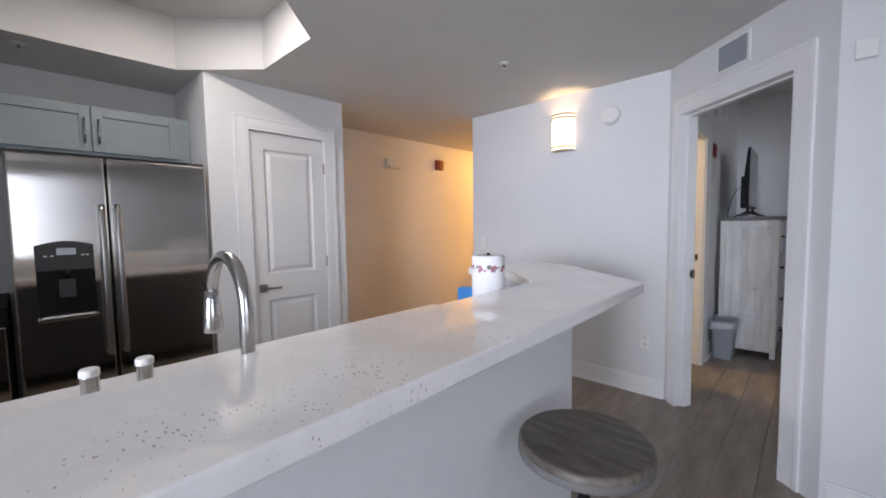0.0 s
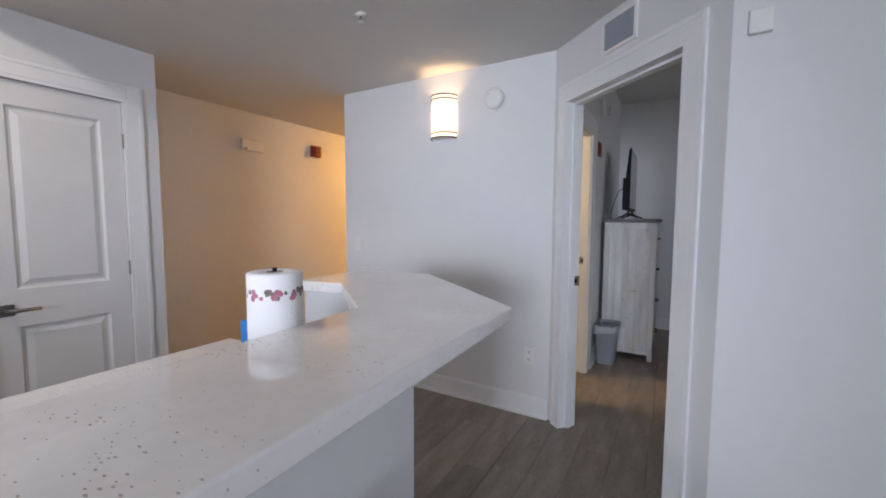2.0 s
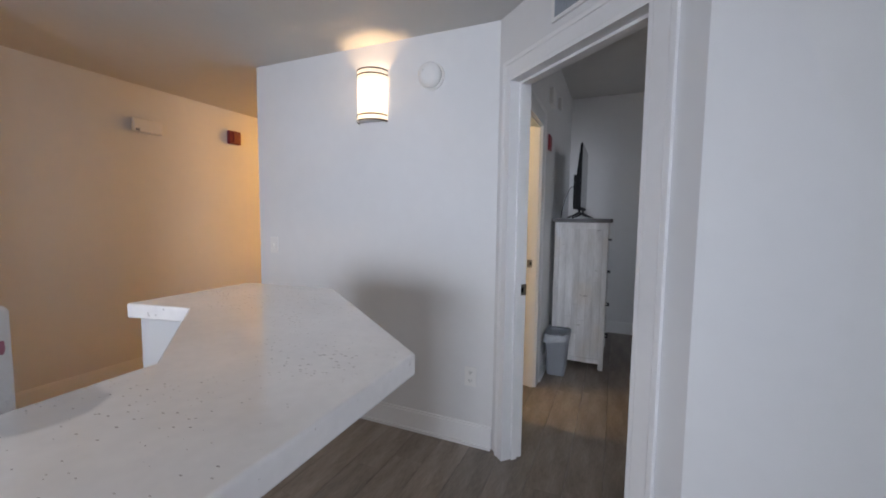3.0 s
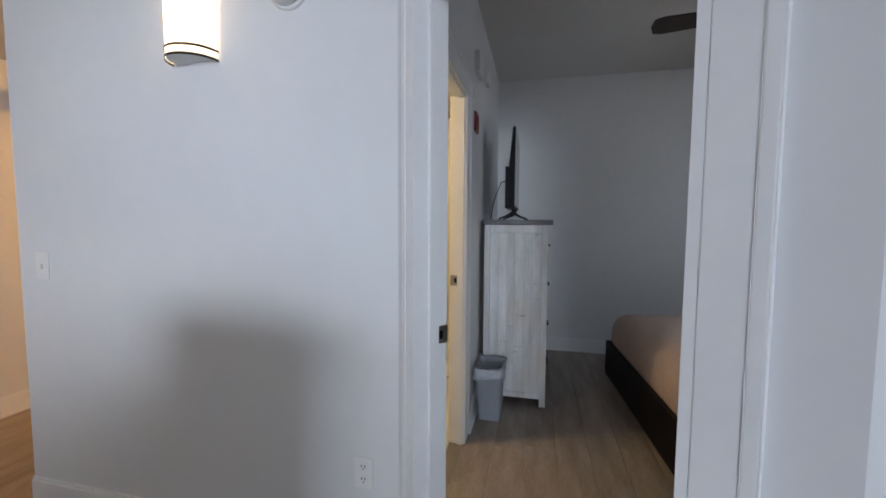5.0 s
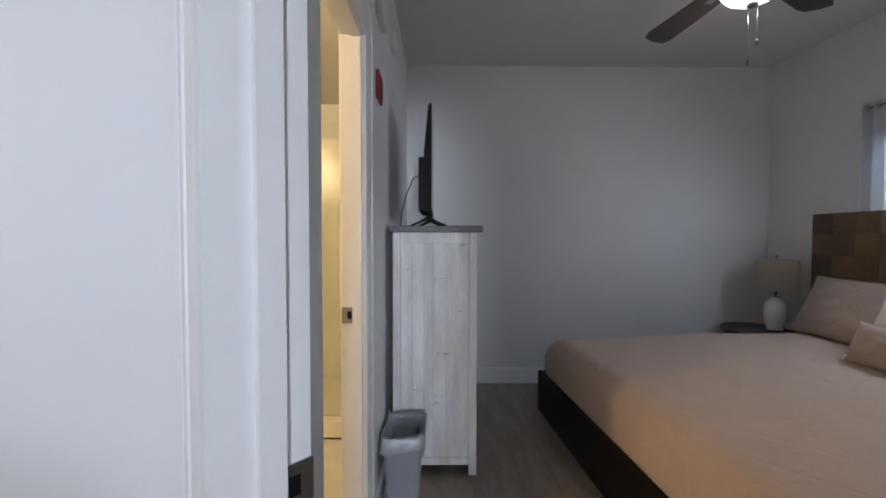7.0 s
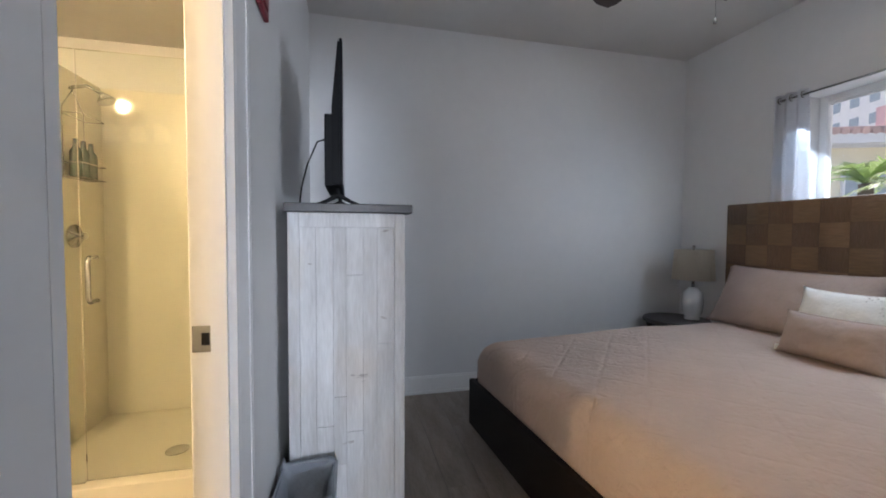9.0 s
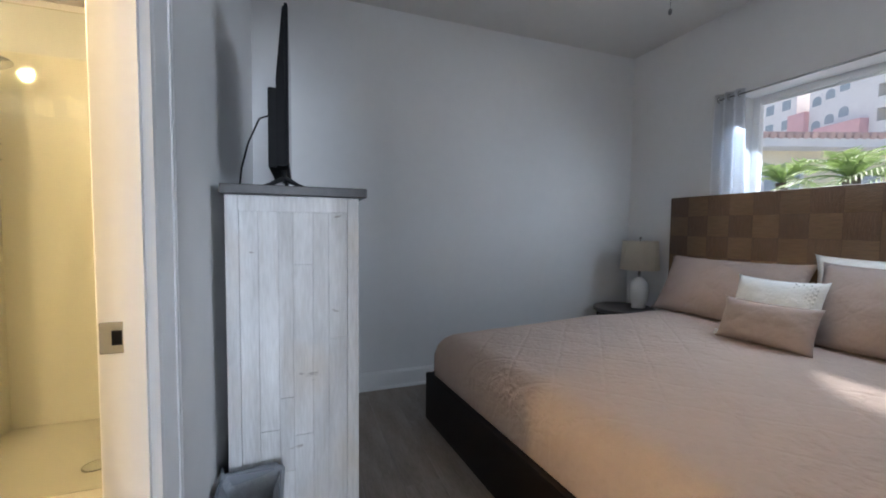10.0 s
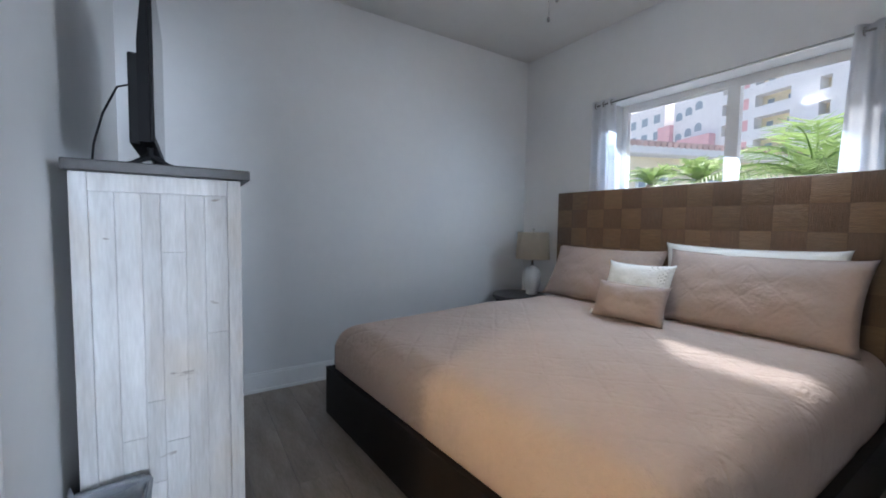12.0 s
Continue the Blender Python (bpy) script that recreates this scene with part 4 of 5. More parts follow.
def television(x, y0, y1, z):
    t = thing("television", (x, (y0 + y1) / 2, z), "thin black flat television on the armoire seen edge-on", "television")
    zb, zt = z + 0.085, z + 0.675
    part("panel", box(x - 0.012, x, y0, y1, zb, zt, 0.003), BLACKP, t)
    part("screen", box(x - 0.0005, x + 0.0015, y0 + 0.008, y1 - 0.008, zb + 0.02, zt - 0.008), mat("dark_screen", (0.006, 0.006, 0.007), 0.12, var=0.05), t)
    bm = prism([(0, 0), (0.0, 0.60), (-0.008, 0.60), (-0.032, 0.33), (-0.032, 0.0)], 0, 1)
    for v in bm.verts:
        v.co = Vector((x - 0.011 + v.co.x, y0 + 0.012 + v.co.z * (y1 - y0 - 0.024), zb + v.co.y * 0.97))
    bmesh.ops.recalc_face_normals(bm, faces=bm.faces)
    part("back_cover", bm, BLACKP, t)
    part("electronics_box", box(x - 0.078, x - 0.040, y0 + 0.12, y1 - 0.12, zb + 0.005, zb + 0.32, 0.006), MATTEB, t)
    part("port_label", box(x - 0.079, x - 0.0775, y0 + 0.14, y0 + 0.20, zb + 0.03, zb + 0.11), WHITEP, t)
    for y in (y0 + 0.14, y1 - 0.14):
        leg = bmesh.new()
        tube([(x - 0.02, y, zb + 0.01), (x - 0.02, y, z + 0.055), (x + 0.03, y, z + 0.028), (x + 0.085, y, z + 0.007)], [0.012, 0.012, 0.008, 0.006], 8, leg)
        tube([(x - 0.02, y, z + 0.055), (x - 0.07, y, z + 0.028), (x - 0.125, y, z + 0.007)], [0.012, 0.008, 0.006], 8, leg)
        part("stand_leg", leg, MATTEB, t)
    cable = [(x - 0.07, y0 + 0.16, zb + 0.22), (x - 0.11, y0 + 0.15, zb + 0.20), (x - 0.15, y0 + 0.14, zb + 0.10), (x - 0.175, y0 + 0.14, zb), (x - 0.185, y0 + 0.15, z + 0.004)]
    part("cable", tube(cable, 0.0035, 8), BLACKP, t, "black power cable")
    return t


television(-0.300, 4.80, 5.50, AZ)


def waste_basket(x, y):
    w = thing("waste_basket", (x, y, 0), "grey plastic waste basket with a bin liner", "waste basket")
    bm = bmesh.new()
    rings = []
    def ring(hx, hy, z, r=0.025):
        pts = []
        for cx, cy, a0 in ((hx - r, hy - r, 0), (-hx + r, hy - r, 90), (-hx + r, -hy + r, 180), (hx - r, -hy + r, 270)):
            pts += arc(cx, cy, r, a0, a0 + 90, 4)
        return [bm.verts.new((x + a, y + b, z)) for a, b in pts]
    for hx, hy, z in ((0.072, 0.105, 0.0), (0.092, 0.130, 0.335), (0.097, 0.135, 0.336), (0.097, 0.135, 0.350), (0.090, 0.128, 0.350), (0.070, 0.103, 0.02)):
        rings.append(ring(hx, hy, z))
    n = len(rings[0])
    for a, b in zip(rings, rings[1:]):
        for k in range(n):
            bm.faces.new((a[k], a[(k + 1) % n], b[(k + 1) % n], b[k]))
    bm.faces.new(list(reversed(rings[0]))), bm.faces.new(rings[-1])
    part("bin", bm, GREYB, w)
    bm = bmesh.new()
    rng = random.Random(7)
    rings = [ring(0.101, 0.139, 0.29), ring(0.100, 0.138, 0.356), ring(0.092, 0.130, 0.364), ring(0.082, 0.115, 0.31), ring(0.066, 0.09, 0.22), ring(0.03, 0.04, 0.17)]
    for i, r in enumerate(rings):
        for v in r:
            v.co += Vector((rng.uniform(-1, 1), rng.uniform(-1, 1), rng.uniform(-1, 1) * (3.0 if i in (0, 2) else 1.2))) * (0.008 if i < 3 else 0.013)
    for a, b in zip(rings, rings[1:]):
        for k in range(n):
            bm.faces.new((a[k], a[(k + 1) % n], b[(k + 1) % n], b[k])).smooth = True
    bm.faces.new(rings[-1])
    part("bin_liner", bm, BAGM, w, "crumpled translucent grey liner")
    return w


waste_basket(-0.425, 4.535)

BD0, BD1, BX0, HBX = 3.50, 5.52, 0.475, 2.50


def foot(y):
    """The foot of the bed, which stands slightly askew."""
    return BX0 + 0.075 * (BD1 - y)


def bed():
    b = thing("bed", (1.5, 4.55, 0), "king bed with a dark wooden frame and woven headboard", "bed")
    part("footboard", prism([(foot(BD1), BD1), (foot(BD0), BD0), (foot(BD0) + 0.035, BD0), (foot(BD1) + 0.035, BD1)], 0.006, 0.295, 0.004), BEDF, b, "espresso wooden foot rail")
    for y in (BD0, BD1 - 0.035):
        part("side_rail", box(foot(y) + 0.037, HBX, y, y + 0.035, 0.035, 0.295, 0.004), BEDF, b)
    for x in (BX0 + 0.22, HBX - 0.12):
        for y in (BD0 + 0.05, BD1 - 0.11):
            part("foot", box(x, x + 0.06, y, y + 0.06, 0.0, 0.036), BEDF, b)
    part("slat_base", box(BX0 + 0.19, HBX, BD0 + 0.036, BD1 - 0.036, 0.16, 0.22), BEDF, b)
    hb = part("headboard", box(HBX + 0.008, HBX + 0.075, 3.415, 5.535, 0.05, 1.452, 0.006), WEAVE_B, b, "headboard woven in brown squares")
    s = 0.1515
    for c in range(14):
        for r in range(7):
            y1 = 5.533 - c * s
            z1 = 1.450 - r * s * 0.97
            light = (c + r) % 2 == 1
            bm = bmesh.new()
            n = 4
            g = [[bm.verts.new((HBX + 0.008 - 0.006 * (1 - (2 * i / n - 1) ** 4) * (1 - (2 * j / n - 1) ** 4) - 0.0005, y1 - 0.001 - (s - 0.002) * i / n, z1 - 0.001 - (s * 0.97 - 0.002) * j / n)) for j in range(n + 1)] for i in range(n + 1)]
            for i in range(n):
                for j in range(n):
                    bm.faces.new((g[i][j], g[i + 1][j], g[i + 1][j + 1], g[i][j + 1])).smooth = True
            part("woven_square", bm, WEAVE_A if light else WEAVE_B, hb)
    part("mattress", box(BX0 + 0.24, HBX - 0.01, BD0 + 0.07, BD1 - 0.07, 0.22, 0.50, 0.05, 4), WCOT, b, "white mattress")
    return b


bed()


def bedspread():
    """Quilted spread drawn over the mattress, falling inside the frame at the foot and sides."""
    x0, x1, y0, y1, top = BX0 + 0.042, HBX - 0.004, BD0 + 0.040, BD1 - 0.040, 0.605
    r, drop = 0.125, 0.20
    def fold(p, lo, hi, open_hi):
        """Distance along the cloth to place and fall."""
        def edge(d):
            if d <= 0:
                return d, 0.0
            q = r * math.pi / 2
            if d < q:
                return r * math.sin(d / r), r * (1 - math.cos(d / r))
            return r, r + d - q
        if p < lo + r:
            s, f = edge(lo + r - p)
            return lo + r - s, f
        if p > hi - r and not open_hi:
            s, f = edge(p - hi + r)
            return hi - r + s, f
        return p, 0.0
    q = r * math.pi / 2 - r
    us = [x0 - q - drop + (x1 - x0 + q + drop) * i / 110 for i in range(111)]
    vs = [y0 - q - drop + (y1 - y0 + 2 * (q + drop)) * j / 116 for j in range(117)]
    bm = bmesh.new()
    g = []
    for u in us:
        row = []
        for v in vs:
            x, fx = fold(u, x0, x1, True)
            y, fy = fold(v, y0, y1, False)
            f = min(max(fx, fy) + 0.25 * min(fx, fy), 0.325)
            w = noise.noise(Vector((x * 2.1, y * 2.1, 0))) * 0.006 + noise.noise(Vector((x * 7, y * 7, 3))) * 0.0035 + noise.noise(Vector((x * 22, y * 22, 9))) * 0.0016
            k = min(1, f / 0.12)
            n2 = noise.noise(Vector((u * 5 + v * 5, f * 3, 5))) * 0.006 * k
            lag = 0.075 * (BD1 - y) * max(0.0, (HBX - x) / (HBX - BX0))
            row.append(bm.verts.new((x + lag + (n2 if fx > fy else 0), y + (n2 if fy > fx else 0), top - 0.045 * max(0.0, (1.6 - x) / 1.1) - f + w * (1 - 0.7 * k))))
        g.append(row)
    for i in range(len(us) - 1):
        for j in range(len(vs) - 1):
            bm.faces.new((g[i][j], g[i + 1][j], g[i + 1][j + 1], g[i][j + 1])).smooth = True
    ob = thing("bedspread", (1.5, 4.55, 0.6), "smooth taupe bedspread tucked over the mattress", "bedspread")
    part("cover", bm, SHEET, ob)
    for y, s in ((y1, -1), (y0, 1)):
        fx = x0 + 0.075 * (BD1 - y)
        part("corner_seam", tube([(fx - 0.002, y, 0.31), (fx, y, 0.42), (fx + 0.012, y + s * 0.012, 0.46), (fx + 0.035, y + s * 0.035, 0.50)], 0.003, 6), SHAM, ob)
    return ob


bedspread()


def pillow(name, w, h, t, m, material, label, group="", extra=None):
    """Stuffed cushion: local x across, z up, y through; m places its lower middle."""
    bm = bmesh.new()
    n, k = 26, 18
    def side(sgn):
        g = []
        for i in range(n + 1):
            row = []
            for j in range(k + 1):
                u, v = 2 * i / n - 1, 2 * j / k - 1
                sq = (max(0.0, 1 - abs(u) ** 2.6) ** 0.55) * (max(0.0, 1 - abs(v) ** 2.6) ** 0.55)
                px = u * w / 2 * (1 - 0.045 * (1 - v * v))
                pz = h / 2 + v * h / 2 * (1 - 0.07 * (1 - u * u))
                bulge = sgn * t / 2 * sq + noise.noise(Vector((u * 3 + w * 9, v * 3, sgn))) * 0.012 * sq
                ear = (u * v) ** 8
                row.append(bm.verts.new((px + 0.006 * ear * (1 if u > 0 else -1), bulge - 0.008 * ear, pz + 0.009 * ear * (1 if v > 0 else -0.2))))
            g.append(row)
        for i in range(n):
            for j in range(k):
                q = (g[i][j], g[i + 1][j], g[i + 1][j + 1], g[i][j + 1])
                bm.faces.new(q if sgn < 0 else tuple(reversed(q))).smooth = True
    side(-1), side(1)
    bmesh.ops.remove_doubles(bm, verts=bm.verts, dist=0.0004)
    ob = thing(name, tuple(m.translation), label, "pillow", group)
    ob.matrix_world = m
    cover = new("cover", mesh_of("cover", bm, material))
    cover.parent = ob
    seam_pts = []
    for i in range(0, n + 1):
        u = 2 * i / n - 1
        seam_pts.append((u * w / 2, 0, h - h / 2 * 0.07 * (1 - u * u)))
    seam = new("seam", mesh_of("seam", tube(seam_pts, 0.004, 6), material))
    seam.parent = ob
    if extra:
        extra(ob)
    return ob


# bed pillows lean on the headboard, faces towards -x
def lean(x, y, z, tilt, turn=0):
    return pose(x, y, z, 0, 0, -90 + turn) @ pose(0, 0, 0, -tilt, 0, 0)


pillow("white_pillow", 0.88, 0.465, 0.12, lean(2.43, 4.13, 0.600, 8), WCOT, "plain white king pillow propped behind a taupe sham")
pillow("pillow_sham", 0.92, 0.46, 0.17, lean(2.30, 5.03, 0.600, 28), SHAM, "taupe king pillow sham propped on the headboard", "taupe shams")
pillow("pillow_sham", 0.92, 0.47, 0.17, lean(2.25, 4.055, 0.600, 26), SHAM, "taupe king pillow sham with a loose corner", "taupe shams")


def weave(ob):
    """Raised lattice along one side of the accent pillow."""
    bm = bmesh.new()
    w, h, t = 0.42, 0.36, 0.13
    for i in range(7):
        for j in range(14):
            u, v = 0.42 + i * 0.075, -0.88 + j * 0.135 + (0.067 if i % 2 else 0)
            if v > 0.9:
                continue
            sq = (max(0.0, 1 - abs(u) ** 2.6) ** 0.55) * (max(0.0, 1 - abs(v) ** 2.6) ** 0.55)
            y = -t / 2 * sq - 0.004
            x, z = u * w / 2 * (1 - 0.045 * (1 - v * v)), h / 2 + v * h / 2 * (1 - 0.07 * (1 - u * u))
            box_into(bm, x - 0.006, x + 0.006, y - 0.004, y + 0.008, z - 0.007, z + 0.007, 0.003, 1)
    o = new("woven_band", mesh_of("woven_band", bm, WCOT))
    o.parent = ob
    o["label"] = "raised lattice weave"


def tag(ob):
    o = new("tag", mesh_of("tag", box(-0.232, -0.208, -0.002, 0.002, 0.012, 0.040), WCOT))
    o.parent = ob
    o["label"] = "small white care tag"


pillow("accent_pillow", 0.42, 0.36, 0.15, lean(2.12, 4.60, 0.600, 24, 4), WCOT, "white square accent pillow with a woven side", extra=weave)
pillow("lumbar_pillow", 0.44, 0.235, 0.16, lean(1.985, 4.54, 0.600, 22, 4), SHAM, "small taupe lumbar pillow in front of the others", extra=tag)


def nightstand(x, y):
    n = thing("nightstand", (x, y, 0), "round dark wooden nightstand in the corner", "nightstand")
    part("top", lathe([(0.235, 0.515), (0.245, 0.522), (0.245, 0.540), (0.238, 0.546)], x, y, 48), DARKTOP, n)
    part("drum", lathe([(0.20, 0.05), (0.215, 0.06), (0.215, 0.51), (0.21, 0.515)], x, y, 48), BEDF, n)
    part("base", lathe([(0.19, 0.0), (0.19, 0.05)], x, y, 48), BEDF, n)


nightstand(2.315, 5.785)


def table_lamp(x, y, z):
    l = thing("table_lamp", (x, y, z), "white ceramic table lamp with a linen drum shade", "table lamp")
    part("base", lathe([(0.055, z), (0.058, z + 0.012), (0.050, z + 0.02), (0.070, z + 0.06), (0.078, z + 0.14), (0.070, z + 0.215), (0.035, z + 0.25), (0.022, z + 0.262)], x, y, 32), CERAM, l)
    part("neck", lathe([(0.012, z + 0.26), (0.012, z + 0.36)], x, y, 16), CHROME, l)
    bm = bmesh.new()
    seg = 40
    ro, rt, z0, z1 = 0.152, 0.137, z + 0.322, z + 0.560
    a = [bm.verts.new((x + ro * math.cos(2 * math.pi * k / seg), y + ro * math.sin(2 * math.pi * k / seg), z0)) for k in range(seg)]
    c = [bm.verts.new((x + rt * math.cos(2 * math.pi * k / seg), y + rt * math.sin(2 * math.pi * k / seg), z1)) for k in range(seg)]
    for k in range(seg):
        bm.faces.new((a[k], a[(k + 1) % seg], c[(k + 1) % seg], c[k])).smooth = True
    bmesh.ops.solidify(bm, geom=list(bm.faces), thickness=0.003)
    part("shade", bm, LINEN, l, "oatmeal linen shade")
    part("finial", lathe([(0.004, z + 0.53), (0.004, z + 0.572), (0.011, z + 0.579), (0.011, z + 0.591), (0.004, z + 0.597)], x, y, 16), CHROME, l)
    sp = bmesh.new()
    for k in range(3):
        a3 = 2 * math.pi * k / 3
        tube([(x, y, z + 0.548), (x + rt * math.cos(a3), y + rt * math.sin(a3), z + 0.553)], 0.002, 6, sp)
    part("spider", sp, CHROME, l)


table_lamp(2.42, 5.735, 0.546)


def ceiling_fan(x, y):
    f = thing("ceiling_fan", (x, y, BZ), "dark five-blade ceiling fan with a lit bowl", "ceiling fan")
    part("canopy", lathe([(0.03, BZ - 0.06), (0.065, BZ - 0.03), (0.07, BZ)], x, y, 32), NICKEL, f)
    part("rod", lathe([(0.013, BZ - 0.20), (0.013, BZ - 0.05)], x, y, 16), NICKEL, f)
    part("motor", lathe([(0.06, 2.440), (0.10, 2.455), (0.115, 2.485), (0.11, 2.530), (0.05, 2.560)], x, y, 40), NICKEL, f)
    part("light_bowl", lathe([(0.02, 2.328), (0.06, 2.336), (0.10, 2.360), (0.125, 2.395), (0.132, 2.435), (0.128, 2.440)], x, y, 40), FAN_GLOW, f, "glowing white glass bowl")
    part("finial", lathe([(0.006, 2.305), (0.022, 2.312), (0.026, 2.326), (0.02, 2.332)], x, y, 24), NICKEL, f)
    for k in range(5):
        m = pose(x, y, 2.475, 0, 0, 27 + 72 * k)
        bm = prism([(0.20, -0.055), (0.60, -0.075), (0.645, -0.060), (0.66, 0.0), (0.645, 0.060), (0.60, 0.075), (0.20, 0.055)], -0.004, 0.004, 0.002)
        part("blade", turned(bm, m @ pose(0, 0, 0, 12, 0, 0)), FANW, f, "dark walnut blade")
        part("blade_arm", turned(boxes((0.09, 0.25, -0.018, 0.018, -0.010, -0.005), bevel=0.002), m), NICKEL, f)
    for dx, dy, z in ((0.012, -0.012, 2.16), (-0.010, 0.012, 2.08)):
        p = part("pull_chain", tube([(x + dx, y + dy, 2.320), (x + dx, y + dy, z)], 0.0014, 6), CHROME, f)
        part("pull_knob", lathe([(0.004, z - 0.022), (0.007, z - 0.018), (0.007, z - 0.004), (0.003, z)], x + dx, y + dy, 12), NICKEL, p)


ceiling_fan(1.145, 4.41)


# bedroom window
wn = thing("window_1", (WX + 0.14, (WY0 + WY1) / 2, WZ0), "wide white-framed sliding window above the headboard", "window", kind="structure")
GX = WX + 0.160
fw = 0.045
part("window_frame", boxes((GX, GX + 0.05, WY0, WY0 + fw, WZ0, WZ1), (GX, GX + 0.05, WY1 - fw, WY1, WZ0, WZ1), (GX, GX + 0.05, WY0 + fw, WY1 - fw, WZ0, WZ0 + fw), (GX, GX + 0.05, WY0 + fw, WY1 - fw, WZ1 - 0.045, WZ1), (GX - 0.006, GX + 0.05, 4.31, 4.385, WZ0 + fw, WZ1 - 0.045), bevel=0.003), TRIM, wn)
part("sash_rail", boxes((GX - 0.008, GX, WY0 + fw, 4.31, WZ1 - 0.064, WZ1 - 0.045), (GX + 0.01, GX + 0.03, 4.385, WY1 - fw, WZ1 - 0.058, WZ1 - 0.045)), TRIM, wn)
for a, b in ((WY0 + fw, 4.31), (4.385, WY1 - fw)):
    p = part("pane", box(GX + 0.022, GX + 0.026, a, b, WZ0 + fw, WZ1 - 0.045), GLASS, wn, "clear glass pane")
    p.visible_shadow = False
part("window_sill", box(WX - 0.02, GX, WY0 + 0.002, WY1 - 0.002, WZ0 - 0.02, WZ0 + 0.004), TRIM, wn)

rod_ob = thing("curtain_rod", (WX - 0.06, 4.42, 2.13), "slim metal curtain rod across the window", "curtain rod")
part("rod", tube([(WX - 0.06, 3.48, 2.128), (WX - 0.06, 5.22, 2.128)], 0.006, 10), CHROME, rod_ob)
for y in (3.49, 5.21):
    part("bracket", tube([(WX, y, 2.128), (WX - 0.06, y, 2.128)], 0.008, 8), CHROME, rod_ob)


def curtain(y0, y1, flare, folds):
    c = thing("curtain", (WX - 0.06, (y0 + y1) / 2, 2.1), "gathered white curtain hanging beside the window", "curtain", "window curtains")
    bm = bmesh.new()
    n, k = 60, 14
    rows = []
    for j in range(k + 1):
        z = 2.165 - (2.165 - 0.75) * j / k
        s = j / k
        row = []
        for i in range(n + 1):
            u = i / n
            yy = y0 + (y1 - y0) * u + flare * s * (0.5 - u) * -1.0
            xx = WX - 0.060 + 0.024 * math.sin(u * folds * 2 * math.pi + 0.5 * math.sin(s * 3)) * (0.7 + 0.4 * s)
            row.append(bm.verts.new((min(xx, WX - 0.02), yy, z)))
        rows.append(row)
    for j in range(k):
        for i in range(n):
            bm.faces.new((rows[j][i], rows[j][i + 1], rows[j + 1][i + 1], rows[j + 1][i])).smooth = True
    bmesh.ops.solidify(bm, geom=list(bm.faces), thickness=0.002)
    part("cloth", bm, SHEER, c)
    for i in range(int(folds)):
        y = y0 + (y1 - y0) * (i + 0.5) / int(folds)
        part("grommet", tube([(WX - 0.06 + 0.02 * math.cos(radians(a)), y, 2.128 + 0.02 * math.sin(radians(a))) for a in range(0, 361, 30)], 0.004, 6), CHROME, c, "round metal grommet")


curtain(5.045, 5.255, 0.06, 3)
curtain(3.46, 3.76, 0.10, 4)


# ---- bathroom ----
SY, SX0 = 5.10, -1.78
sh = thing("shower_stall", (-1.2, 5.55, 0), "cream acrylic shower stall with a glass door", "shower")
part("pan", boxes((SX0, BX - T - 0.002, SY + 0.09, YN, 0.0, 0.05), (SX0, BX - T - 0.002, SY, SY + 0.09, 0.0, 0.11), bevel=0.006), ACRYL, sh)
part("surround", boxes((SX0 - 0.03, SX0, SY, YN, 0.0, 2.12), (SX0, BX - T - 0.022, YN - 0.02, YN, 0.05, 2.12), (BX - T - 0.02, BX - T - 0.002, SY, YN, 0.05, 2.12), bevel=0.004), ACRYL, sh)
part("drain", lathe([(0.055, 0.05), (0.055, 0.054), (0.045, 0.055)], -1.18, 5.48, 28), CHROME, sh, "round metal drain")
gd = part("glass_door", box(-1.405, BX - T - 0.03, SY + 0.04, SY + 0.048, 0.125, 2.0), SGLASS, sh, "clear glass shower door")
gd.visible_shadow = False
gp = part("glass_panel", box(SX0 + 0.01, -1.413, SY + 0.04, SY + 0.048, 0.115, 2.0), SGLASS, sh, "clear fixed glass panel")
gp.visible_shadow = False
part("handle", tube([(-1.345, SY + 0.04, 0.925), (-1.345, SY - 0.01, 0.925), (-1.345, SY - 0.022, 0.945), (-1.345, SY - 0.022, 1.095), (-1.345, SY - 0.01, 1.115), (-1.345, SY + 0.04, 1.115)], 0.010, 10), CHROME, gd, "polished pull handle")
part("shower_arm", tube([(SX0, 5.76, 2.02), (SX0 + 0.08, 5.76, 2.04), (SX0 + 0.16, 5.76, 2.0)], 0.010, 10), CHROME, sh)
part("shower_head", turned(lathe([(0.045, 0), (0.045, 0.012), (0.014, 0.05)], 0, 0, 24), pose(SX0 + 0.18, 5.76, 1.955, 0, -25, 0)), CHROME, sh)
part("mixer", turned(lathe([(0.065, 0), (0.065, 0.01), (0.02, 0.02), (0.02, 0.06)], 0, 0, 28), pose(SX0, 5.76, 1.20, 0, 90, 0)), CHROME, sh)
cd = thing("shower_caddy", (SX0 + 0.06, 5.76, 1.55), "wire caddy of green bottles hanging from the shower arm", "caddy")
wire = bmesh.new()
for z in (1.52, 1.60, 1.86):
    tube([(SX0 + 0.015, 5.65, z), (SX0 + 0.11, 5.65, z), (SX0 + 0.11, 5.87, z), (SX0 + 0.015, 5.87, z), (SX0 + 0.015, 5.65, z)], 0.003, 6, wire)
for y in (5.67, 5.85):
    tube([(SX0 + 0.015, y, 1.52), (SX0 + 0.015, y, 1.90), (SX0 + 0.015, 5.76, 2.01)], 0.003, 6, wire)
part("rack", wire, CHROME, cd)
BOT = mat("dark_green_bottle", (0.03, 0.06, 0.045), 0.25, var=0.1)
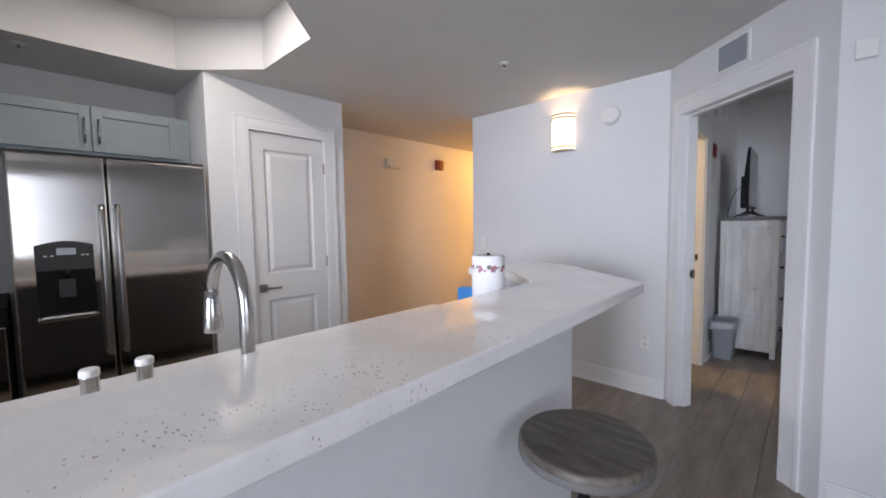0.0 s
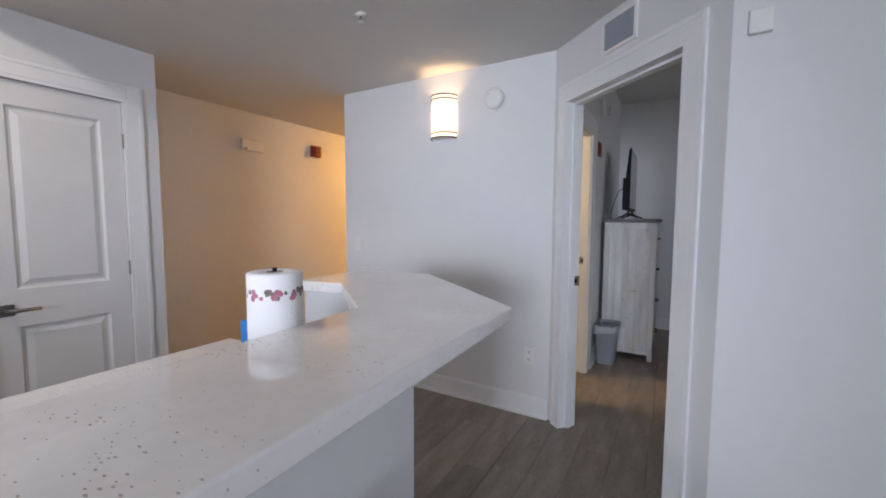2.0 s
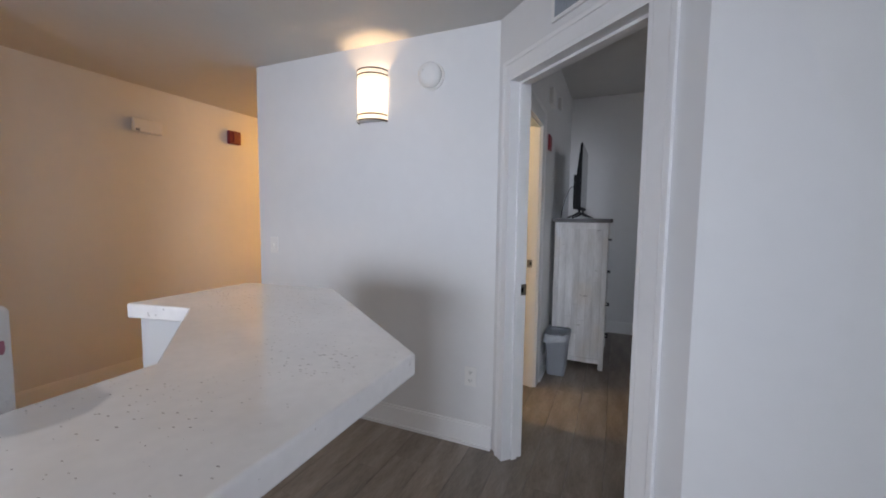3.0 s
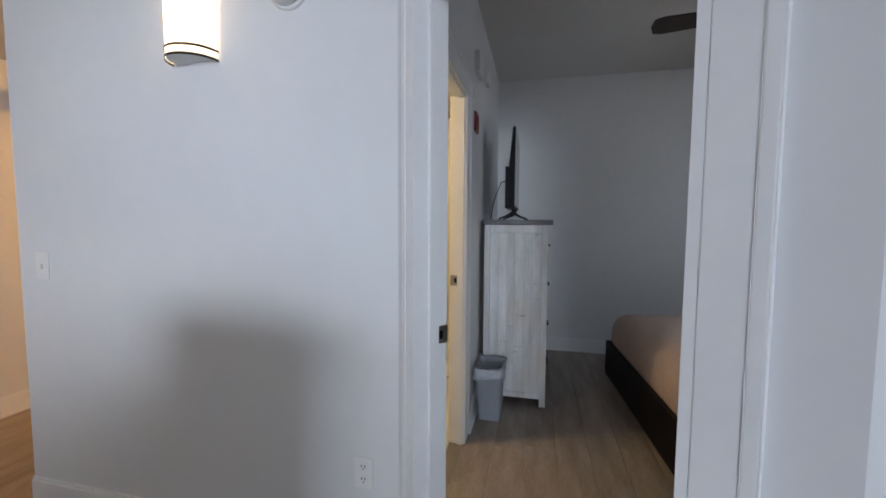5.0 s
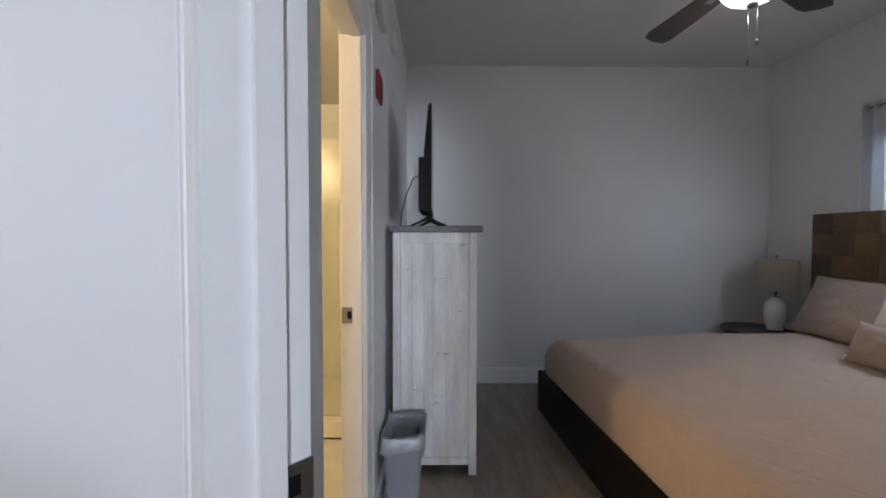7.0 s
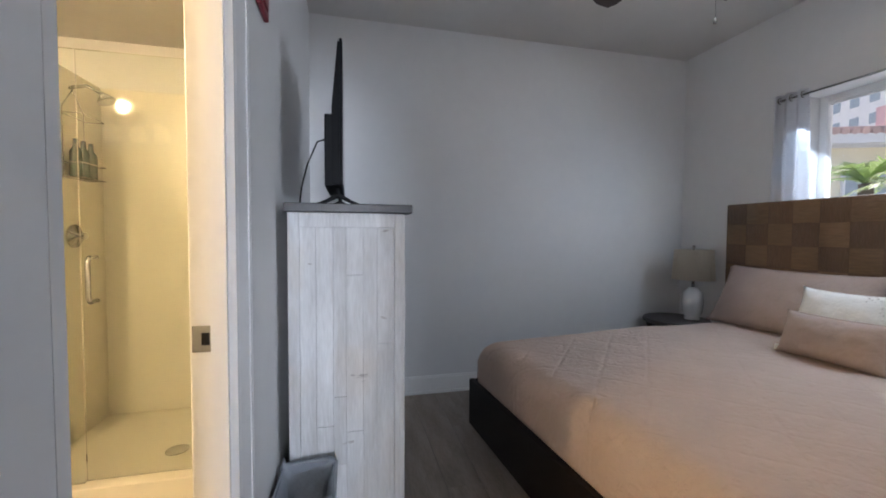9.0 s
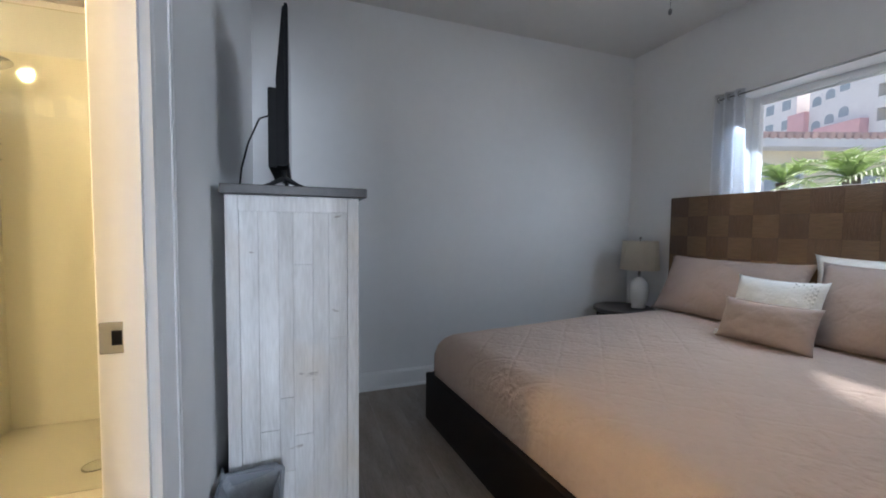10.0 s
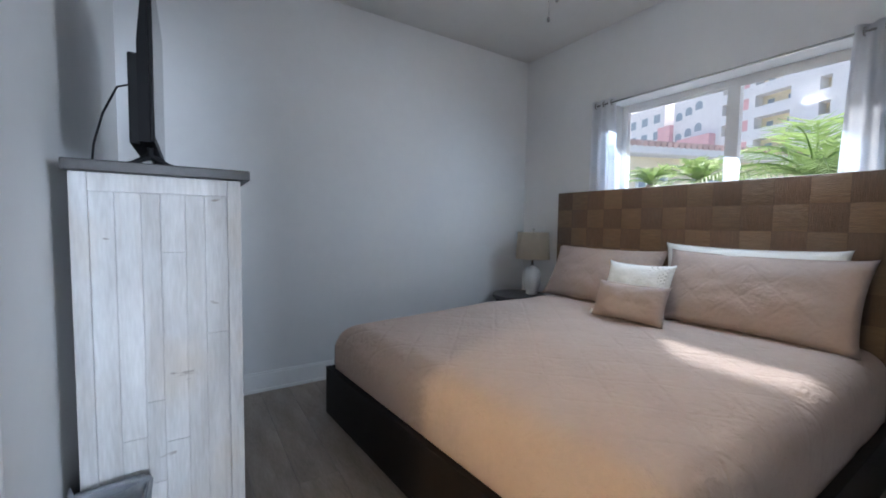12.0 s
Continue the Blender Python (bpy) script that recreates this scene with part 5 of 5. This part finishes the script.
for k in range(3):
    bo = solo("shampoo_bottle", lathe([(0.027, 1.522), (0.029, 1.53), (0.029, 1.66), (0.012, 1.69), (0.012, 1.73)], SX0 + 0.06, 5.695 + 0.065 * k, 18), BOT, "dark green shampoo bottle in the wire caddy", "bottle", "shower bottles")
vl = thing("vanity_light", (-2.0, YC + T, 2.0), "lit three-globe vanity light on the bathroom wall", "wall lamp")
part("bar", box(-2.25, -1.70, YC + T, YC + T + 0.03, 2.10, 2.16, 0.005), CHROME, vl)
for x in (-2.16, -1.98, -1.80):
    part("globe", lathe([(0.05, 1.98), (0.055, 1.985), (0.045, 2.10), (0.02, 2.105)], x, YC + T + 0.09, 20), BULB_GLOW, vl)
    part("arm", tube([(x, YC + T + 0.02, 2.13), (x, YC + T + 0.09, 2.13), (x, YC + T + 0.09, 2.105)], 0.008, 8), CHROME, vl)


# ---- outside the bedroom window ----
# Ground out of view; serves as a reflector for the shaded facades.
structure("ground", box(-60, 160, -120, 140, -0.6, -0.35), BOUNCE_GROUND, "unseen ground reaching far off, made pale to bounce sunlight onto the buildings", "ground")


def facade(x, y, turn):
    """Along the wall, into the building, up."""
    return pose(x, y, 0, 0, 0, turn)


# near low building: cream wall, tiled eave
NB = facade(12.33, 11.38, -20.8)
nb = thing("clubhouse", (16, 10, -0.35), "low cream stucco building with a clay tile roof", "building")
part("wall", turned(box(-12, 24, 0.6, 8.6, -0.35, 3.78), NB), STUCCO, nb)
part("fascia", turned(boxes((-12.5, 24.5, 0.0, 0.15, 3.76, 4.02), (-12.5, 24.5, 0.15, 0.6, 3.74, 3.78)), NB), STUCCOW, nb, "white fascia and soffit")
rbm = bmesh.new()
for k in range(150):
    tube([(-12.5 + k * 0.247, -0.06, 4.08), (-12.5 + k * 0.247, 4.3, 5.15)], 0.10, 8, rbm)
for k in range(5):
    box_into(rbm, -12.5, 24.5, 0.05 + 0.85 * k, 0.9 + 0.85 * k, 3.99 + 0.208 * k, 4.10 + 0.208 * k)
part("roof", turned(rbm, NB), RTILE, nb, "rows of curved clay tiles")
for k in range(14):
    u = -11.0 + k * 2.4
    w = part("window", turned(boxes((u, u + 0.08, 0.52, 0.62, 1.2, 3.15), (u + 1.22, u + 1.30, 0.52, 0.62, 1.2, 3.15), (u + 0.08, u + 1.22, 0.52, 0.62, 1.2, 1.28), (u + 0.08, u + 1.22, 0.52, 0.62, 3.07, 3.15), (u + 0.61, u + 0.69, 0.53, 0.62, 1.28, 3.07)), NB), STUCCOW, nb)
    part("pane", turned(box(u + 0.08, u + 1.22, 0.57, 0.59, 1.28, 3.07), NB), DGLASS, w)

# tall building further off
TB3 = facade(68.8, 32.4, -106.9)
tb = thing("apartment_building", (72, 30, -0.35), "tall pale stucco apartment building with balconies", "building")
part("core", turned(box(-0.4, 45, 1.5, 14, -0.35, 36), TB3), STUCCO, tb, "cream wall inside the balconies")
PIERS = ((-0.5, 0.4), (1.7, 3.4), (4.4, 5.3), (9.8, 13.0), (14.2, 16.0), (17.0, 18.0), (22.4, 26.0), (27.2, 45.0))
for s in range(11):
    z = 2.0 + s * 3.05
    part("parapet", turned(box(-0.5, 45, 0, 0.2, z - 0.35, z + 1.1), TB3), STUCCOW, tb)
    part("balcony_floor", turned(box(-0.5, 45, 0.2, 1.5, z - 0.35, z - 0.1), TB3), STUCCOW, tb)
    for a, b in PIERS:
        part("pier", turned(box(a, b, 0.0, 1.5, z + 1.1, z + 2.7), TB3), STUCCOW, tb)
    for a, b in ((3.4, 4.4), (16.0, 17.0)):
        part("red_screen", turned(box(a, b, 0.3, 0.4, z + 1.1, z + 2.7), TB3), STUCCOR, tb)
    for a in (6.0, 8.6, 18.6, 21.2):
        part("door_pane", turned(box(a, a + 0.8, 1.42, 1.5, z - 0.1, z + 2.1), TB3), DGLASS, tb)
part("white_wing", turned(box(-8.9, -0.5, 0.4, 14, -0.35, 36), TB3), STUCCOW, tb)
part("rose_wing", turned(box(-11.6, -8.9, -0.4, 12, -0.35, 19.2), TB3), STUCCOR, tb, "rose red wing")
part("rose_base", turned(box(-6.6, -0.55, -1.2, 0.4, -0.35, 16.0), TB3), STUCCOR, tb, "rose red lower wall")
part("far_wing", turned(box(-40, -11.6, 1.0, 14, -0.35, 24), TB3), STUCCOW, tb)
for z in (16.9, 20.4):
    for u in (-7.8, -5.9, -4.0):
        bm = prism(arc(0, 0, 0.62, 0, 180, 12) + [(-0.62, -0.7), (0.62, -0.7)], 0, 0.06)
        part("arched_window", turned(bm, TB3 @ Matrix(((1, 0, 0, u), (0, 0, 1, 0.35), (0, 1, 0, z + (u + 7.8) * 0.25), (0, 0, 0, 1)))), DGLASS, tb)
for k in range(8):
    for z in (14.5, 17.6, 20.7):
        part("far_window", turned(box(-14.0 - k * 3, -12.6 - k * 3, 0.94, 1.0, z, z + 1.5), TB3), DGLASS, tb)


def palm(name_seed, x, y, h, spread, fronds):
    rng = random.Random(name_seed)
    p = thing("palm_tree", (x, y, -0.35), "green feather palm growing outside the window", "palm tree", "palms outside")
    part("trunk", tube([(x, y, -0.35), (x + 0.05, y, h * 0.4), (x + 0.08, y + 0.05, h)], [0.17, 0.14, 0.12], 12), TRUNK, p)
    cx, cy = x + 0.08, y + 0.05
    for k in range(fronds):
        az = 2 * math.pi * k / fronds + rng.uniform(-0.25, 0.25)
        up = rng.uniform(0.35, 1.4)
        ln = spread * rng.uniform(0.8, 1.1)
        bm = bmesh.new()
        rib = []
        for i in range(15):
            s = i / 14
            rr = ln * (s * math.cos(up) + 0.18 * s * s)
            zz = h + ln * (s * math.sin(up) - 0.62 * s * s)
            rib.append(Vector((cx + rr * math.cos(az), cy + rr * math.sin(az), zz)))
        tube(rib, [0.022 * (1 - 0.85 * i / 14) for i in range(15)], 5, bm)
        sd = Vector((-math.sin(az), math.cos(az), 0))
        for i in range(1, 14):
            d = (rib[i + 1] - rib[i - 1]).normalized() if i < 14 else Vector((0, 0, 1))
            for sg in (-1, 1):
                for o in (0.0, 0.35, 0.7):
                    base = rib[i].lerp(rib[min(i + 1, 14)], o)
                    lw = ln * 0.30 * math.sin(math.pi * min(1, (i + o) / 14 * 0.9 + 0.08))
                    tip = base + sd * sg * lw * 0.8 + d * lw * 0.55 + Vector((0, 0, rng.uniform(-0.35, 0.05) * lw))
                    w = d * 0.009
                    a, b, c, e = base - w, base + w, base.lerp(tip, 0.55) + w * 1.3, base.lerp(tip, 0.55) - w * 1.3
                    va, vb, vc, ve, vt = (bm.verts.new(q) for q in (a, b, c, e, tip))
                    bm.faces.new((va, vb, vc, ve)), bm.faces.new((ve, vc, vt))
        part("frond", bm, LEAF, p)
    return p


palm(3, 8.9, 5.45, 2.05, 2.1, 24)
palm(5, 8.9, 7.3, 2.15, 1.2, 14)
palm(8, 10.0, 9.0, 2.3, 1.25, 13)


# ---- floor planks ----
PW, PL = 0.18, 1.22


def plank_mesh(w, l):
    bm = box(0.0003, w - 0.0003, 0.0003, l - 0.0003, -0.011, 0.0)
    for v in bm.verts:
        if v.co.z > -0.001:
            v.co.x += 0.0007 if v.co.x < w / 2 else -0.0007
    return mesh_of("plank", bm, PLANK)


floor_ob = bpy.data.objects["floor"]
_full = plank_mesh(PW, PL)
rest = bmesh.new()
rng = random.Random(11)
col = 0
x = XW
while x < XE:
    y = YS - rng.uniform(0, PL)
    while y < 7.0:
        near = -1.7 < x < 1.1 and 0.6 < y + PL and y < YN
        hidden = (x + PW < BX - T and x > HX + T and y > YC + T) or (x > WX and y > YR)
        if near and not hidden:
            o = new("plank", _full)
            o.location = (x, y, 0)
            o.parent = floor_ob
        elif not hidden:
            box_into(rest, x + 0.0006, x + PW - 0.0006, y + 0.0006, y + PL - 0.0006, -0.011, 0.0)
        y += PL
    x += PW
ro = new("planking", mesh_of("planking", rest, PLANK))
ro.parent = floor_ob
ro["kind"] = "stuff"
